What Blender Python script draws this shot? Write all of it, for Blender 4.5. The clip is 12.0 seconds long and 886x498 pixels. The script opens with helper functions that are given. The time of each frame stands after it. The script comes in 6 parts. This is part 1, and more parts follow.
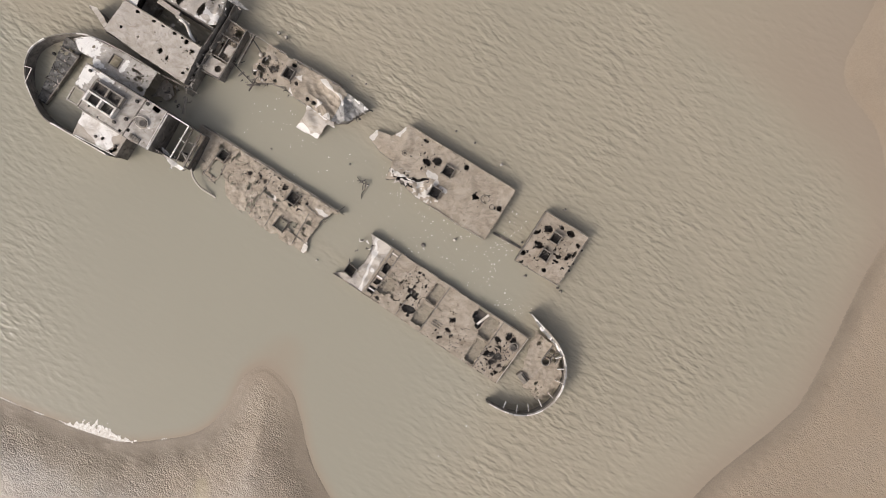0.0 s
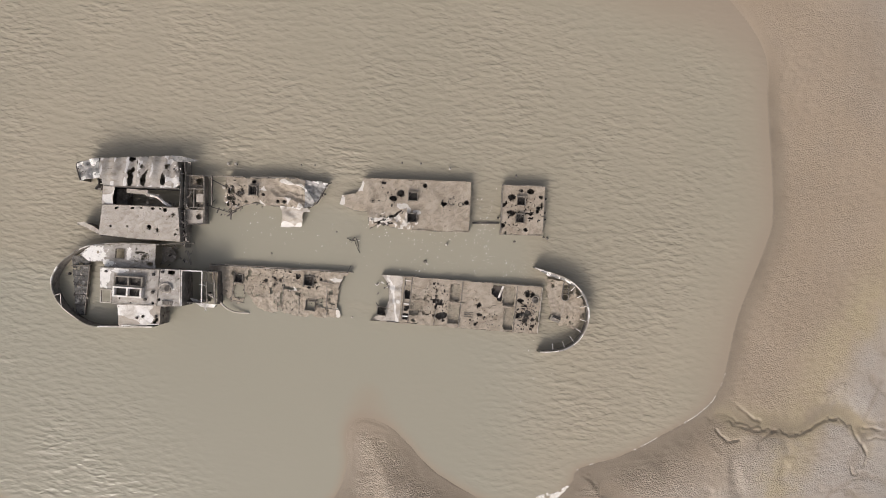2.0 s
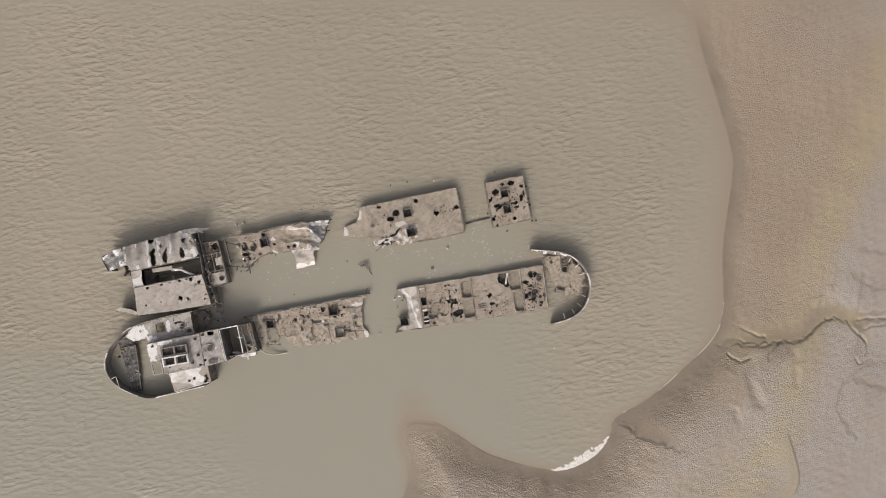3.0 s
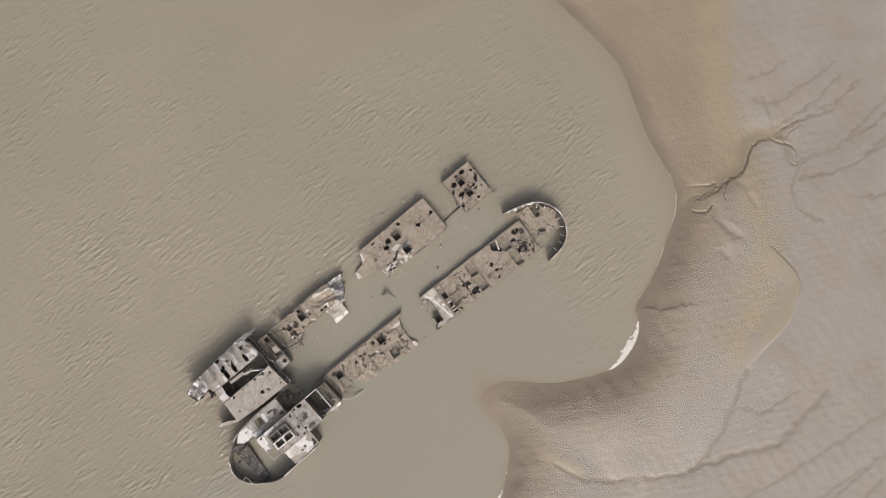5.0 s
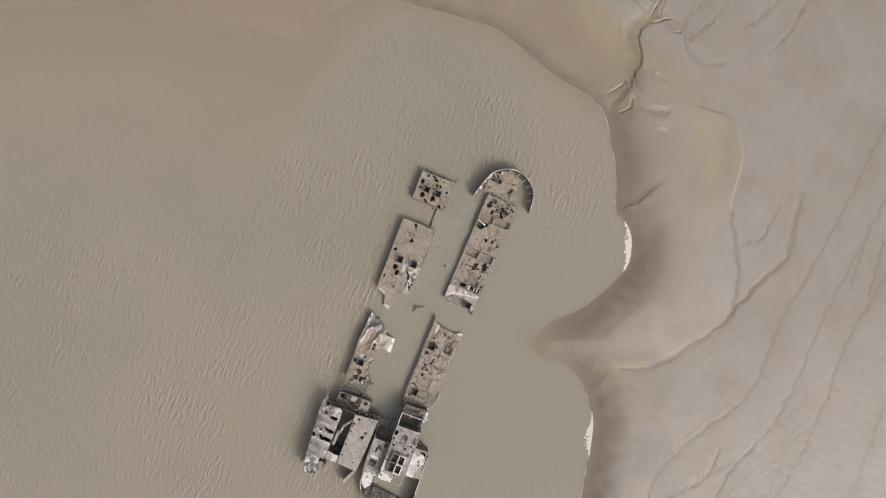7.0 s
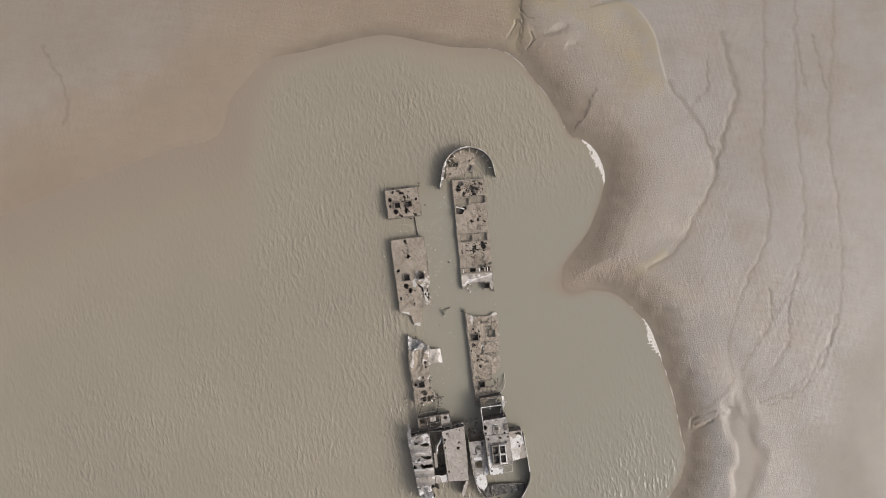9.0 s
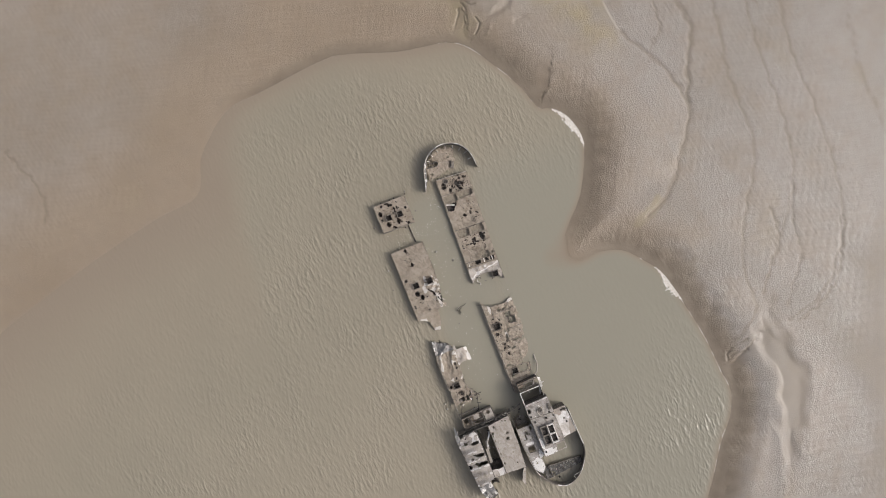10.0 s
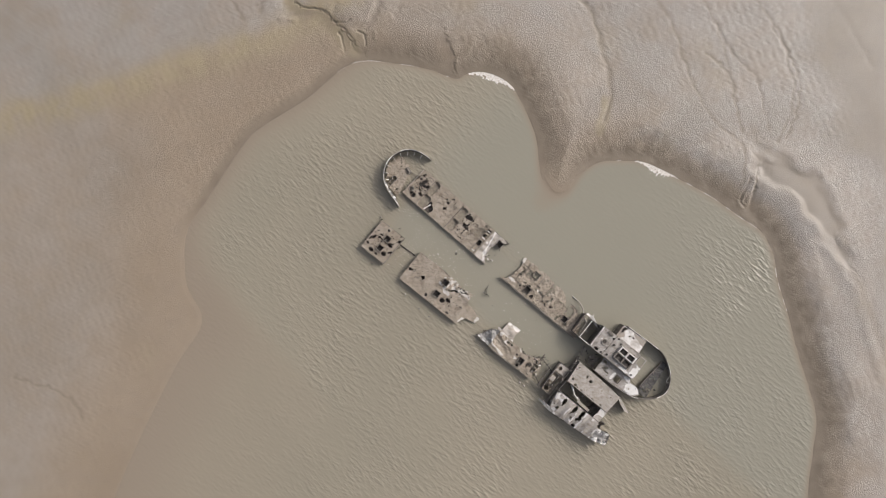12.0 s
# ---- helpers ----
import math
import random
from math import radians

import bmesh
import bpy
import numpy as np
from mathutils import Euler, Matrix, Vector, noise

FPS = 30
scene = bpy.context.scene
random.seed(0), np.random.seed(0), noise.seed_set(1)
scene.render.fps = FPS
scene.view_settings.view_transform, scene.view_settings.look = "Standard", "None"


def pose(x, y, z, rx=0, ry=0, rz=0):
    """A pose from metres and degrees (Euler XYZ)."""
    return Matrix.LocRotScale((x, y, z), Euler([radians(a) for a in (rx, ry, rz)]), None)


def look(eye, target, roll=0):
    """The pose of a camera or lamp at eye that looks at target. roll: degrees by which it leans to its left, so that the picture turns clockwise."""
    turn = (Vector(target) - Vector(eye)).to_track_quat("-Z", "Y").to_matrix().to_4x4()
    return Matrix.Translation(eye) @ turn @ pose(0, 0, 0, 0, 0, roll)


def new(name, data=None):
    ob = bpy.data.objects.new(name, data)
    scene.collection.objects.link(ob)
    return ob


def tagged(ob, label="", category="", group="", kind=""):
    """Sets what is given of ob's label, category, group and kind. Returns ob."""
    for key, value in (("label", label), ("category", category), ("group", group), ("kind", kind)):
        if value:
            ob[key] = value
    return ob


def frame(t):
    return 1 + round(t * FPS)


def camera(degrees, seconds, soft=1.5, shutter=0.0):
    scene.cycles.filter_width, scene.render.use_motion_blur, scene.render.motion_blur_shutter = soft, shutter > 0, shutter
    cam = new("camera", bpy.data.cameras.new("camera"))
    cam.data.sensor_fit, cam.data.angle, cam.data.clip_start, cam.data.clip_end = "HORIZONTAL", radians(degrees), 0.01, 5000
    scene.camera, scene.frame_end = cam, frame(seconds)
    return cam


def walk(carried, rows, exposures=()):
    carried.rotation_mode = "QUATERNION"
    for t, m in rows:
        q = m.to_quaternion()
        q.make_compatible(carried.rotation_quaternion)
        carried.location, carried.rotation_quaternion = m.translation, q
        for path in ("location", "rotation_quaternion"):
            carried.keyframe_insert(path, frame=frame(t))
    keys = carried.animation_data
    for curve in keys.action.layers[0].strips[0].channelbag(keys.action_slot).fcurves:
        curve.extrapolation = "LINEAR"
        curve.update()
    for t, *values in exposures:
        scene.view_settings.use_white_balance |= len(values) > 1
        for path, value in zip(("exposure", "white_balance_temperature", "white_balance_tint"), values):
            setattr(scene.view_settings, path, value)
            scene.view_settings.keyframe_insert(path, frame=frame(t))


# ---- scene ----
# ---- camera and its climb ----
cam = camera(66.0, 12.0, soft=0.5)
CLIMB = [
    (0.0, 0.20, -1.59, 85.86, 36.23), (0.5, 0.36, -1.27, 87.14, 28.77), (1.0, 0.32, -1.01, 90.40, 21.27),
    (1.5, 0.40, -0.95, 95.36, 13.87), (2.0, 0.27, -0.52, 100.29, 6.88), (2.5, 0.00, 0.00, 105.03, 0.00),
    (3.0, -0.05, 0.19, 109.56, -6.96), (3.5, 0.08, 0.16, 114.21, -14.03), (4.0, 0.32, 0.00, 118.95, -21.17),
    (4.5, 0.57, -0.22, 123.76, -28.37), (5.0, 0.72, -0.39, 128.63, -35.58), (5.5, 0.69, -0.44, 133.51, -42.79),
    (6.0, 0.76, -0.49, 138.20, -49.99), (6.5, 0.75, -0.61, 141.85, -57.19), (7.0, 0.89, -0.70, 144.32, -64.39),
    (7.5, 0.91, -0.92, 146.01, -71.58), (8.0, 0.86, -1.18, 147.06, -78.77), (8.5, 0.80, -1.43, 147.60, -85.95),
    (9.0, 0.78, -1.56, 147.77, -93.12), (9.5, 0.85, -1.51, 147.71, -100.28), (10.0, 0.86, -1.37, 147.76, -107.45),
    (10.5, 0.83, -1.24, 147.88, -114.66), (11.0, 0.78, -1.23, 147.99, -121.95), (11.5, 0.73, -1.31, 148.10, -129.29),
    (12.0, 0.66, -1.42, 148.21, -136.65),
]
walk(cam, [(t, pose(x, y, z, 0, 0, yaw)) for t, x, y, z, yaw in CLIMB],
     exposures=[(0.0, -0.24, 6500, 13.0), (1.5, -0.26, 6500, 13.0), (3.0, -0.41, 6500, 13.0), (5.0, -0.43, 6470, 13.0), (9.0, -0.53, 6350, 12.2), (12.0, -0.48, 6350, 12.2)])

# ---- daylight: hazy high sun and sky ----
SUN_AZ, SUN_EL = 249.0, 40.0
world = bpy.data.worlds.new("sky")
scene.world = world
world.use_nodes = True
wn = world.node_tree.nodes
sky = wn.new("ShaderNodeTexSky")
sky.sky_type = "NISHITA"
sky.sun_disc = False
sky.sun_elevation = radians(SUN_EL)
sky.sun_rotation = radians(90.0 - SUN_AZ)
sky.air_density, sky.dust_density, sky.ozone_density = 0.85, 6.0, 0.3
wn["Background"].inputs["Strength"].default_value = 0.19
haze = wn.new("ShaderNodeHueSaturation")
haze.inputs["Saturation"].default_value = 0.45
world.node_tree.links.new(sky.outputs[0], haze.inputs["Color"])
world.node_tree.links.new(haze.outputs[0], wn["Background"].inputs["Color"])
sun_data = bpy.data.lights.new("sun", "SUN")
sun_data.energy, sun_data.angle, sun_data.color = 1.05, radians(13.0), (1.0, 0.96, 0.87)
sun = new("sun", sun_data)
a, e = radians(SUN_AZ), radians(SUN_EL)
sun.matrix_world = look((90 * math.cos(a) * math.cos(e), 90 * math.sin(a) * math.cos(e), 90 * math.sin(e)), (0, 0, 0))


# ---- materials ----
def node(nt, kind, **sets):
    n = nt.nodes.new(kind)
    for k, v in sets.items():
        n.inputs[k.replace("_", " ")].default_value = v
    return n


def wire(nt, a, b):
    nt.links.new(a, b)


def base_material(name):
    m = bpy.data.materials.new(name)
    m.use_nodes = True
    nt = m.node_tree
    return m, nt, nt.nodes["Principled BSDF"]


def noise_tex(nt, coord, scale, detail=4.0, rough=0.55, stretch=None, turn=0.0, bend=0.0):
    src = coord
    if stretch or turn:
        mp, sc = nt.nodes.new("ShaderNodeMapping"), nt.nodes.new("ShaderNodeMapping")
        mp.inputs["Rotation"].default_value = (0, 0, radians(-turn))
        sc.inputs["Scale"].default_value = stretch or (1, 1, 1)
        wire(nt, coord, mp.inputs["Vector"])
        wire(nt, mp.outputs[0], sc.inputs["Vector"])
        src = sc.outputs[0]
    n = node(nt, "ShaderNodeTexNoise", Scale=scale, Detail=detail, Roughness=rough, Distortion=bend)
    wire(nt, src, n.inputs["Vector"])
    return n.outputs["Fac"]


def ramp(nt, fac, lo, hi, a=0.0, b=1.0):
    r = node(nt, "ShaderNodeMapRange")
    r.clamp = True
    r.interpolation_type = "SMOOTHSTEP"
    r.inputs["From Min"].default_value, r.inputs["From Max"].default_value = lo, hi
    r.inputs["To Min"].default_value, r.inputs["To Max"].default_value = a, b
    wire(nt, fac, r.inputs["Value"])
    return r.outputs["Result"]


def blend(nt, fac, c1, c2, mode="MIX"):
    mx = nt.nodes.new("ShaderNodeMix")
    mx.data_type, mx.blend_type = "RGBA", mode
    for sock, c in ((mx.inputs["Factor"], fac), (mx.inputs["A"], c1), (mx.inputs["B"], c2)):
        if hasattr(c, "is_linked"):
            wire(nt, c, sock)
        elif isinstance(c, (int, float)):
            sock.default_value = c
        else:
            sock.default_value = (*c, 1.0)
    return mx.outputs["Result"]


def calc(nt, op, a, b=0.0):
    n = nt.nodes.new("ShaderNodeMath")
    n.operation = op
    for i, v in enumerate((a, b)):
        if hasattr(v, "is_linked"):
            wire(nt, v, n.inputs[i])
        else:
            n.inputs[i].default_value = v
    return n.outputs[0]


def bump(nt, height, strength, distance, normal=None):
    b = node(nt, "ShaderNodeBump", Strength=strength, Distance=distance)
    wire(nt, height, b.inputs["Height"])
    if normal:
        wire(nt, normal, b.inputs["Normal"])
    return b.outputs[0]


def place_of(nt):
    return nt.nodes.new("ShaderNodeNewGeometry").outputs["Position"]


def steel(name, plain, mud, rust, mud_at=0.45, rust_at=0.62, rough=0.75, metal=0.0, pale=None, pale_at=0.66, seed=0.0, coat=(0.80, 0.775, 0.735)):
    """Weathered plate: a plain coat under dried mud, rust blotches and, where given, pale flaking paint."""
    m, nt, bsdf = base_material(name)
    p = place_of(nt)
    shift = nt.nodes.new("ShaderNodeVectorMath")
    shift.inputs[1].default_value = (seed, seed * 1.7, 0)
    wire(nt, p, shift.inputs[0])
    p = shift.outputs[0]
    broad = noise_tex(nt, p, 0.45, 6, 0.62, bend=0.8)
    mid = noise_tex(nt, p, 1.6, 6, 0.65)
    wash = noise_tex(nt, p, 0.9, 3, 0.55, (0.8, 1.2, 1.0), 20, 1.4)
    fine = noise_tex(nt, p, 13.0, 4, 0.7)
    col = blend(nt, ramp(nt, broad, mud_at - 0.10, mud_at + 0.10), plain, mud)
    damp = blend(nt, 1.0, col, (0.74, 0.72, 0.69), "MULTIPLY")
    col = blend(nt, ramp(nt, wash, 0.48, 0.66, 0.0, 0.8), col, damp)
    dust = blend(nt, 0.35, col, (0.55, 0.49, 0.42))
    col = blend(nt, ramp(nt, noise_tex(nt, p, 0.9, 5, 0.65, (1.5, 0.6, 1.0), -15, 1.2), 0.54, 0.68, 0.0, 0.75), col, dust)
    if pale:
        col = blend(nt, ramp(nt, noise_tex(nt, p, 0.7, 6, 0.6), pale_at - 0.03, pale_at + 0.03), col, pale)
    left = nt.nodes.new("ShaderNodeAttribute")
    left.attribute_name = "paint"
    edge = calc(nt, "ADD", left.outputs["Fac"], calc(nt, "MULTIPLY", calc(nt, "SUBTRACT", noise_tex(nt, p, 3.0, 5, 0.7), 0.5), 0.9))
    col = blend(nt, ramp(nt, edge, 0.48, 0.72, 0.0, 0.9), col, coat)
    worn = nt.nodes.new("ShaderNodeAttribute")
    worn.attribute_name = "worn"
    eaten = calc(nt, "ADD", worn.outputs["Fac"], calc(nt, "MULTIPLY", calc(nt, "SUBTRACT", noise_tex(nt, p, 4.5, 5, 0.75), 0.5), 1.3))
    col = blend(nt, ramp(nt, eaten, 0.5, 1.0, 0.0, 0.5), col, (0.15, 0.115, 0.09))
    col = blend(nt, ramp(nt, mid, rust_at - 0.05, rust_at + 0.1, 0.0, 0.85), col, rust)
    tone = ramp(nt, fine, 0.25, 0.75, 0.86, 1.12)
    g = nt.nodes.new("ShaderNodeCombineColor")
    for i in range(3):
        wire(nt, tone, g.inputs[i])
    col = blend(nt, 1.0, col, g.outputs[0], "MULTIPLY")
    wire(nt, col, bsdf.inputs["Base Color"])
    wire(nt, ramp(nt, mid, 0.3, 0.7, rough - 0.12, min(1.0, rough + 0.15)), bsdf.inputs["Roughness"])
    bsdf.inputs["Metallic"].default_value = metal
    wire(nt, bump(nt, broad, 0.3, 0.35, bump(nt, mid, 0.16, 0.05)), bsdf.inputs["Normal"])
    return m


MUD = (0.300, 0.250, 0.192)
MUD_PALE = (0.365, 0.310, 0.245)
RUST = (0.115, 0.078, 0.055)
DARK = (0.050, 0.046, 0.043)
WHITE = (0.80, 0.775, 0.74)
SILVER = (0.305, 0.293, 0.278)
m_deck = steel("silted_deck", MUD, MUD_PALE, RUST, 0.5, 0.66, coat=(0.60, 0.565, 0.515))
m_roof = steel("silted_roof", (0.395, 0.350, 0.297), (0.475, 0.430, 0.380), RUST, 0.5, 0.70, pale=(0.62, 0.59, 0.55), pale_at=0.70, seed=13, coat=(0.70, 0.67, 0.63))
m_house = steel("painted_house", (0.315, 0.288, 0.258), (0.425, 0.393, 0.355), RUST, 0.5, 0.62, pale=WHITE, pale_at=0.67, seed=31)
m_white = steel("flaking_white", WHITE, (0.52, 0.475, 0.42), RUST, 0.52, 0.66, seed=7, coat=(0.36, 0.31, 0.255))
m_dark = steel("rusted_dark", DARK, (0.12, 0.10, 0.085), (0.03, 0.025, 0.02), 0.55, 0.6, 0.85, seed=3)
m_board = steel("rotten_board", (0.10, 0.096, 0.09), (0.18, 0.17, 0.155), (0.05, 0.045, 0.04), 0.5, 0.56, 0.8, pale=(0.26, 0.25, 0.235), pale_at=0.64, seed=41)
m_frame = steel("rusted_frame", (0.155, 0.139, 0.121), (0.245, 0.220, 0.187), RUST, 0.5, 0.58, 0.85, seed=21)
m_hull = steel("hull_side", (0.155, 0.139, 0.122), (0.25, 0.225, 0.193), (0.06, 0.048, 0.04), 0.52, 0.6, 0.85, seed=5)
m_silver = steel("bare_plate", SILVER, (0.21, 0.205, 0.195), (0.07, 0.065, 0.06), 0.5, 0.58, 0.55, 0.1, seed=17)


def ground_material():
    m, nt, bsdf = base_material("mud_flat")
    p = place_of(nt)
    wet_shade, alga, flat, grit = [nt.nodes.new("ShaderNodeAttribute") for _ in range(4)]
    wet_shade.attribute_name, alga.attribute_name, flat.attribute_name, grit.attribute_name = "wet_shade", "alga", "flat", "grit"
    broad = noise_tex(nt, p, 0.045, 5, 0.6)
    mid = noise_tex(nt, p, 0.3, 6, 0.6)
    patch = noise_tex(nt, p, 0.11, 5, 0.62)
    jitter = nt.nodes.new("ShaderNodeTexNoise")
    jitter.inputs["Scale"].default_value = 0.9
    wire(nt, p, jitter.inputs["Vector"])
    off = nt.nodes.new("ShaderNodeVectorMath")
    off.operation = "MULTIPLY_ADD"
    off.inputs[1].default_value = (0.25, 0.25, 0.0)
    wire(nt, jitter.outputs["Color"], off.inputs[0])
    wire(nt, p, off.inputs[2])
    squash = nt.nodes.new("ShaderNodeMapping")
    squash.inputs["Rotation"].default_value = (0, 0, radians(12))
    squash.inputs["Scale"].default_value = (0.74, 1.25, 0.0)
    wire(nt, off.outputs[0], squash.inputs["Vector"])
    cells = nt.nodes.new("ShaderNodeTexVoronoi")
    cells.inputs["Scale"].default_value = 5.6
    wire(nt, squash.outputs[0], cells.inputs["Vector"])
    grain = calc(nt, "SUBTRACT", calc(nt, "MULTIPLY", noise_tex(nt, p, 3.2, 4, 0.6), 0.9), cells.outputs["Distance"])
    fine = noise_tex(nt, p, 6.0, 4, 0.7)
    brown = blend(nt, ramp(nt, broad, 0.35, 0.65), (0.306, 0.239, 0.169), (0.340, 0.270, 0.196))
    grey = blend(nt, ramp(nt, broad, 0.35, 0.65), (0.325, 0.291, 0.250), (0.358, 0.322, 0.284))
    dry = blend(nt, calc(nt, "MULTIPLY", flat.outputs["Fac"], ramp(nt, patch, 0.3, 0.6, 0.55, 1.0)), brown, grey)
    dry = blend(nt, ramp(nt, mid, 0.4, 0.75, 0, 0.3), dry, (0.275, 0.228, 0.178))
    dry = blend(nt, calc(nt, "MULTIPLY", alga.outputs["Fac"], ramp(nt, mid, 0.3, 0.6, 0.35, 1.0)), dry, (0.362, 0.298, 0.190))
    # colour of soaked mud, also laid where bank and crack shade is painted
    soaked = blend(nt, ramp(nt, mid, 0.3, 0.7), (0.207, 0.167, 0.122), (0.243, 0.199, 0.146))
    col = blend(nt, wet_shade.outputs["Fac"], dry, soaked)
    tone = ramp(nt, fine, 0.25, 0.75, 0.88, 1.1)
    g = nt.nodes.new("ShaderNodeCombineColor")
    for i in range(3):
        wire(nt, tone, g.inputs[i])
    col = blend(nt, 1.0, col, g.outputs[0], "MULTIPLY")
    wire(nt, col, bsdf.inputs["Base Color"])
    wire(nt, ramp(nt, wet_shade.outputs["Fac"], 0, 1, 0.38, 0.32), bsdf.inputs["Roughness"])
    rough = calc(nt, "MULTIPLY", grain, calc(nt, "MULTIPLY", grit.outputs["Fac"], ramp(nt, patch, 0.34, 0.6, 0.3, 1.15)))
    wire(nt, bump(nt, rough, 1.0, 0.078, bump(nt, fine, 0.6, 0.03)), bsdf.inputs["Normal"])
    return m


def water_material():
    """Silt-laden opaque water, muddier over the shallows, with wind ripples."""
    m, nt, bsdf = base_material("silty_water")
    p = place_of(nt)
    depth = nt.nodes.new("ShaderNodeAttribute")
    depth.attribute_name = "depth"
    calm = nt.nodes.new("ShaderNodeAttribute")
    calm.attribute_name = "calm"
    lee = nt.nodes.new("ShaderNodeAttribute")
    lee.attribute_name = "lee"
    broad = noise_tex(nt, p, 0.02, 4, 0.55)
    mid = noise_tex(nt, p, 0.09, 4, 0.6)
    col = blend(nt, ramp(nt, broad, 0.35, 0.65), (0.312, 0.279, 0.212), (0.342, 0.302, 0.229))
    col = blend(nt, ramp(nt, mid, 0.3, 0.75, 0, 0.3), col, (0.30, 0.27, 0.21))
    col = blend(nt, ramp(nt, lee.outputs["Fac"], 0.0, 1.0, 0.0, 0.85), col, (0.308, 0.289, 0.229))
    col = blend(nt, ramp(nt, depth.outputs["Fac"], 0.0, 0.42, 0.7, 0.0), col, (0.318, 0.264, 0.199))
    col = blend(nt, ramp(nt, depth.outputs["Fac"], 0.0, 0.16, 0.8, 0.0), col, (0.304, 0.248, 0.189))
    wire(nt, col, bsdf.inputs["Base Color"])
    bsdf.inputs["Roughness"].default_value = 0.14
    bsdf.inputs["IOR"].default_value = 1.33
    trains = []
    for turn, scale, long in ((8.0, 0.82, 0.6), (-9.0, 0.95, 0.66), (24.0, 1.15, 0.7)):
        n = noise_tex(nt, p, scale, 1.0, 0.35, (long, 1.7, 1.0), turn, 0.0)
        short = ramp(nt, noise_tex(nt, p, 0.16, 3, 0.55, None, 0.0), 0.36, 0.66, 0.45, 1.0)
        trains.append(calc(nt, "MULTIPLY", calc(nt, "POWER", ramp(nt, n, 0.28, 0.74), 1.5), short))
    small = noise_tex(nt, p, 1.9, 2, 0.5, (0.7, 1.3, 1.0), 2, 0.3)
    gust = ramp(nt, noise_tex(nt, p, 0.05, 3), 0.35, 0.65, 0.5, 1.0)
    shallow = ramp(nt, depth.outputs["Fac"], 0.05, 0.62, 0.12, 1.0)
    amp = calc(nt, "MULTIPLY", calc(nt, "MULTIPLY", gust, shallow), calc(nt, "SUBTRACT", 1.0, calm.outputs["Fac"]))
    h = calc(nt, "MULTIPLY", small, 0.12)
    for train, high in zip(trains, (0.34, 0.26, 0.16)):
        h = calc(nt, "ADD", h, calc(nt, "MULTIPLY", train, high))
    wire(nt, bump(nt, calc(nt, "MULTIPLY", h, amp), 1.0, 0.30), bsdf.inputs["Normal"])
    return m


m_silt = steel("wet_silt", (0.27, 0.232, 0.175), (0.31, 0.268, 0.205), (0.22, 0.19, 0.145), 0.5, 0.6, 0.5, seed=2)
m_ground, m_water = ground_material(), water_material()


# ---- mud flat and channel: one sheet of ground, one of water ----
def smooth_line(points, steps=6, closed=False):
    """Catmull-Rom through the points."""
    p = [np.array(q, float) for q in points]
    n, out = len(p), []
    for i in range(n if closed else n - 1):
        g = [p[(i + k) % n] if closed else p[min(max(i + k, 0), n - 1)] for k in (-1, 0, 1, 2)]
        for s in range(steps):
            t = s / steps
            out.append(0.5 * (2 * g[1] + (g[2] - g[0]) * t + (2 * g[0] - 5 * g[1] + 4 * g[2] - g[3]) * t * t
                              + (3 * g[1] - g[0] - 3 * g[2] + g[3]) * t ** 3))
    return out if closed else out + [p[-1]]


def line_distance(X, Y, line):
    best = np.full(X.shape, 1e9)
    for a, b in zip(line[:-1], line[1:]):
        d = b - a
        t = np.clip(((X - a[0]) * d[0] + (Y - a[1]) * d[1]) / (d @ d + 1e-12), 0, 1)
        best = np.minimum(best, (X - a[0] - t * d[0]) ** 2 + (Y - a[1] - t * d[1]) ** 2)
    return np.sqrt(best)


def near_line(X, Y, line, reach=9.0, how=None):
    """Distance to a line on the part of the grid that lies within reach of it; far beyond that elsewhere."""
    out = np.full(X.shape, 99.0)
    p = np.array(line, float)
    c = np.nonzero((X[0] > p[:, 0].min() - reach) & (X[0] < p[:, 0].max() + reach))[0]
    r = np.nonzero((Y[:, 0] > p[:, 1].min() - reach) & (Y[:, 0] < p[:, 1].max() + reach))[0]
    if len(c) and len(r):
        part_of = slice(r[0], r[-1] + 1), slice(c[0], c[-1] + 1)
        out[part_of] = (how or line_distance)(X[part_of], Y[part_of], list(p))
    return out


def area(X, Y, line, feather, seed):
    """1 inside a closed outline, 0 outside, with a soft uneven edge."""
    q = near_line(X, Y, line + line[:1], feather * 3 + 2)
    q = np.where(within(X, Y, line), q, -q) + 0.6 * feather * lumps(X, Y, 4 * feather, seed)
    return step(q, -feather, feather)


def within(X, Y, line):
    inside = np.zeros(X.shape, bool)
    for a, b in zip(line, line[1:] + line[:1]):
        cut = (a[1] > Y) != (b[1] > Y)
        inside ^= cut & (X < (b[0] - a[0]) * (Y - a[1]) / (b[1] - a[1] + 1e-12) + a[0])
    return inside


def step(x, lo, hi):
    t = np.clip((x - lo) / (hi - lo), 0, 1)
    return t * t * (3 - 2 * t)


SHORE = smooth_line([
    (-60, 420), (-12, 160), (13, 94), (20, 75), (25.5, 57), (28, 46), (36, 42.5), (43.5, 34.5), (45.2, 26), (47.8, 11), (47.2, 5),
    (44.6, -5), (43.4, -15), (41, -19.5), (36, -23.5), (30, -27.5), (24.0, -30.2), (23, -32.5), (20, -35.6),
    (15, -37.3), (10.5, -36.4), (5, -34.2), (1.8, -32.3), (-2, -29), (-5.2, -27), (-9, -26.6), (-10.6, -29),
    (-10, -33.7), (-11, -38.2), (-14.4, -42), (-18.3, -45), (-26, -47.6), (-34, -49.7), (-41.8, -50.8),
    (-47, -51.6), (-52.3, -49.8), (-57, -46.3), (-64, -42.3), (-70.3, -38.2), (-77, -34.5), (-83.5, -30.4),
    (-88, -24.6), (-94, -16.5), (-120, 15), (-300, 200)])
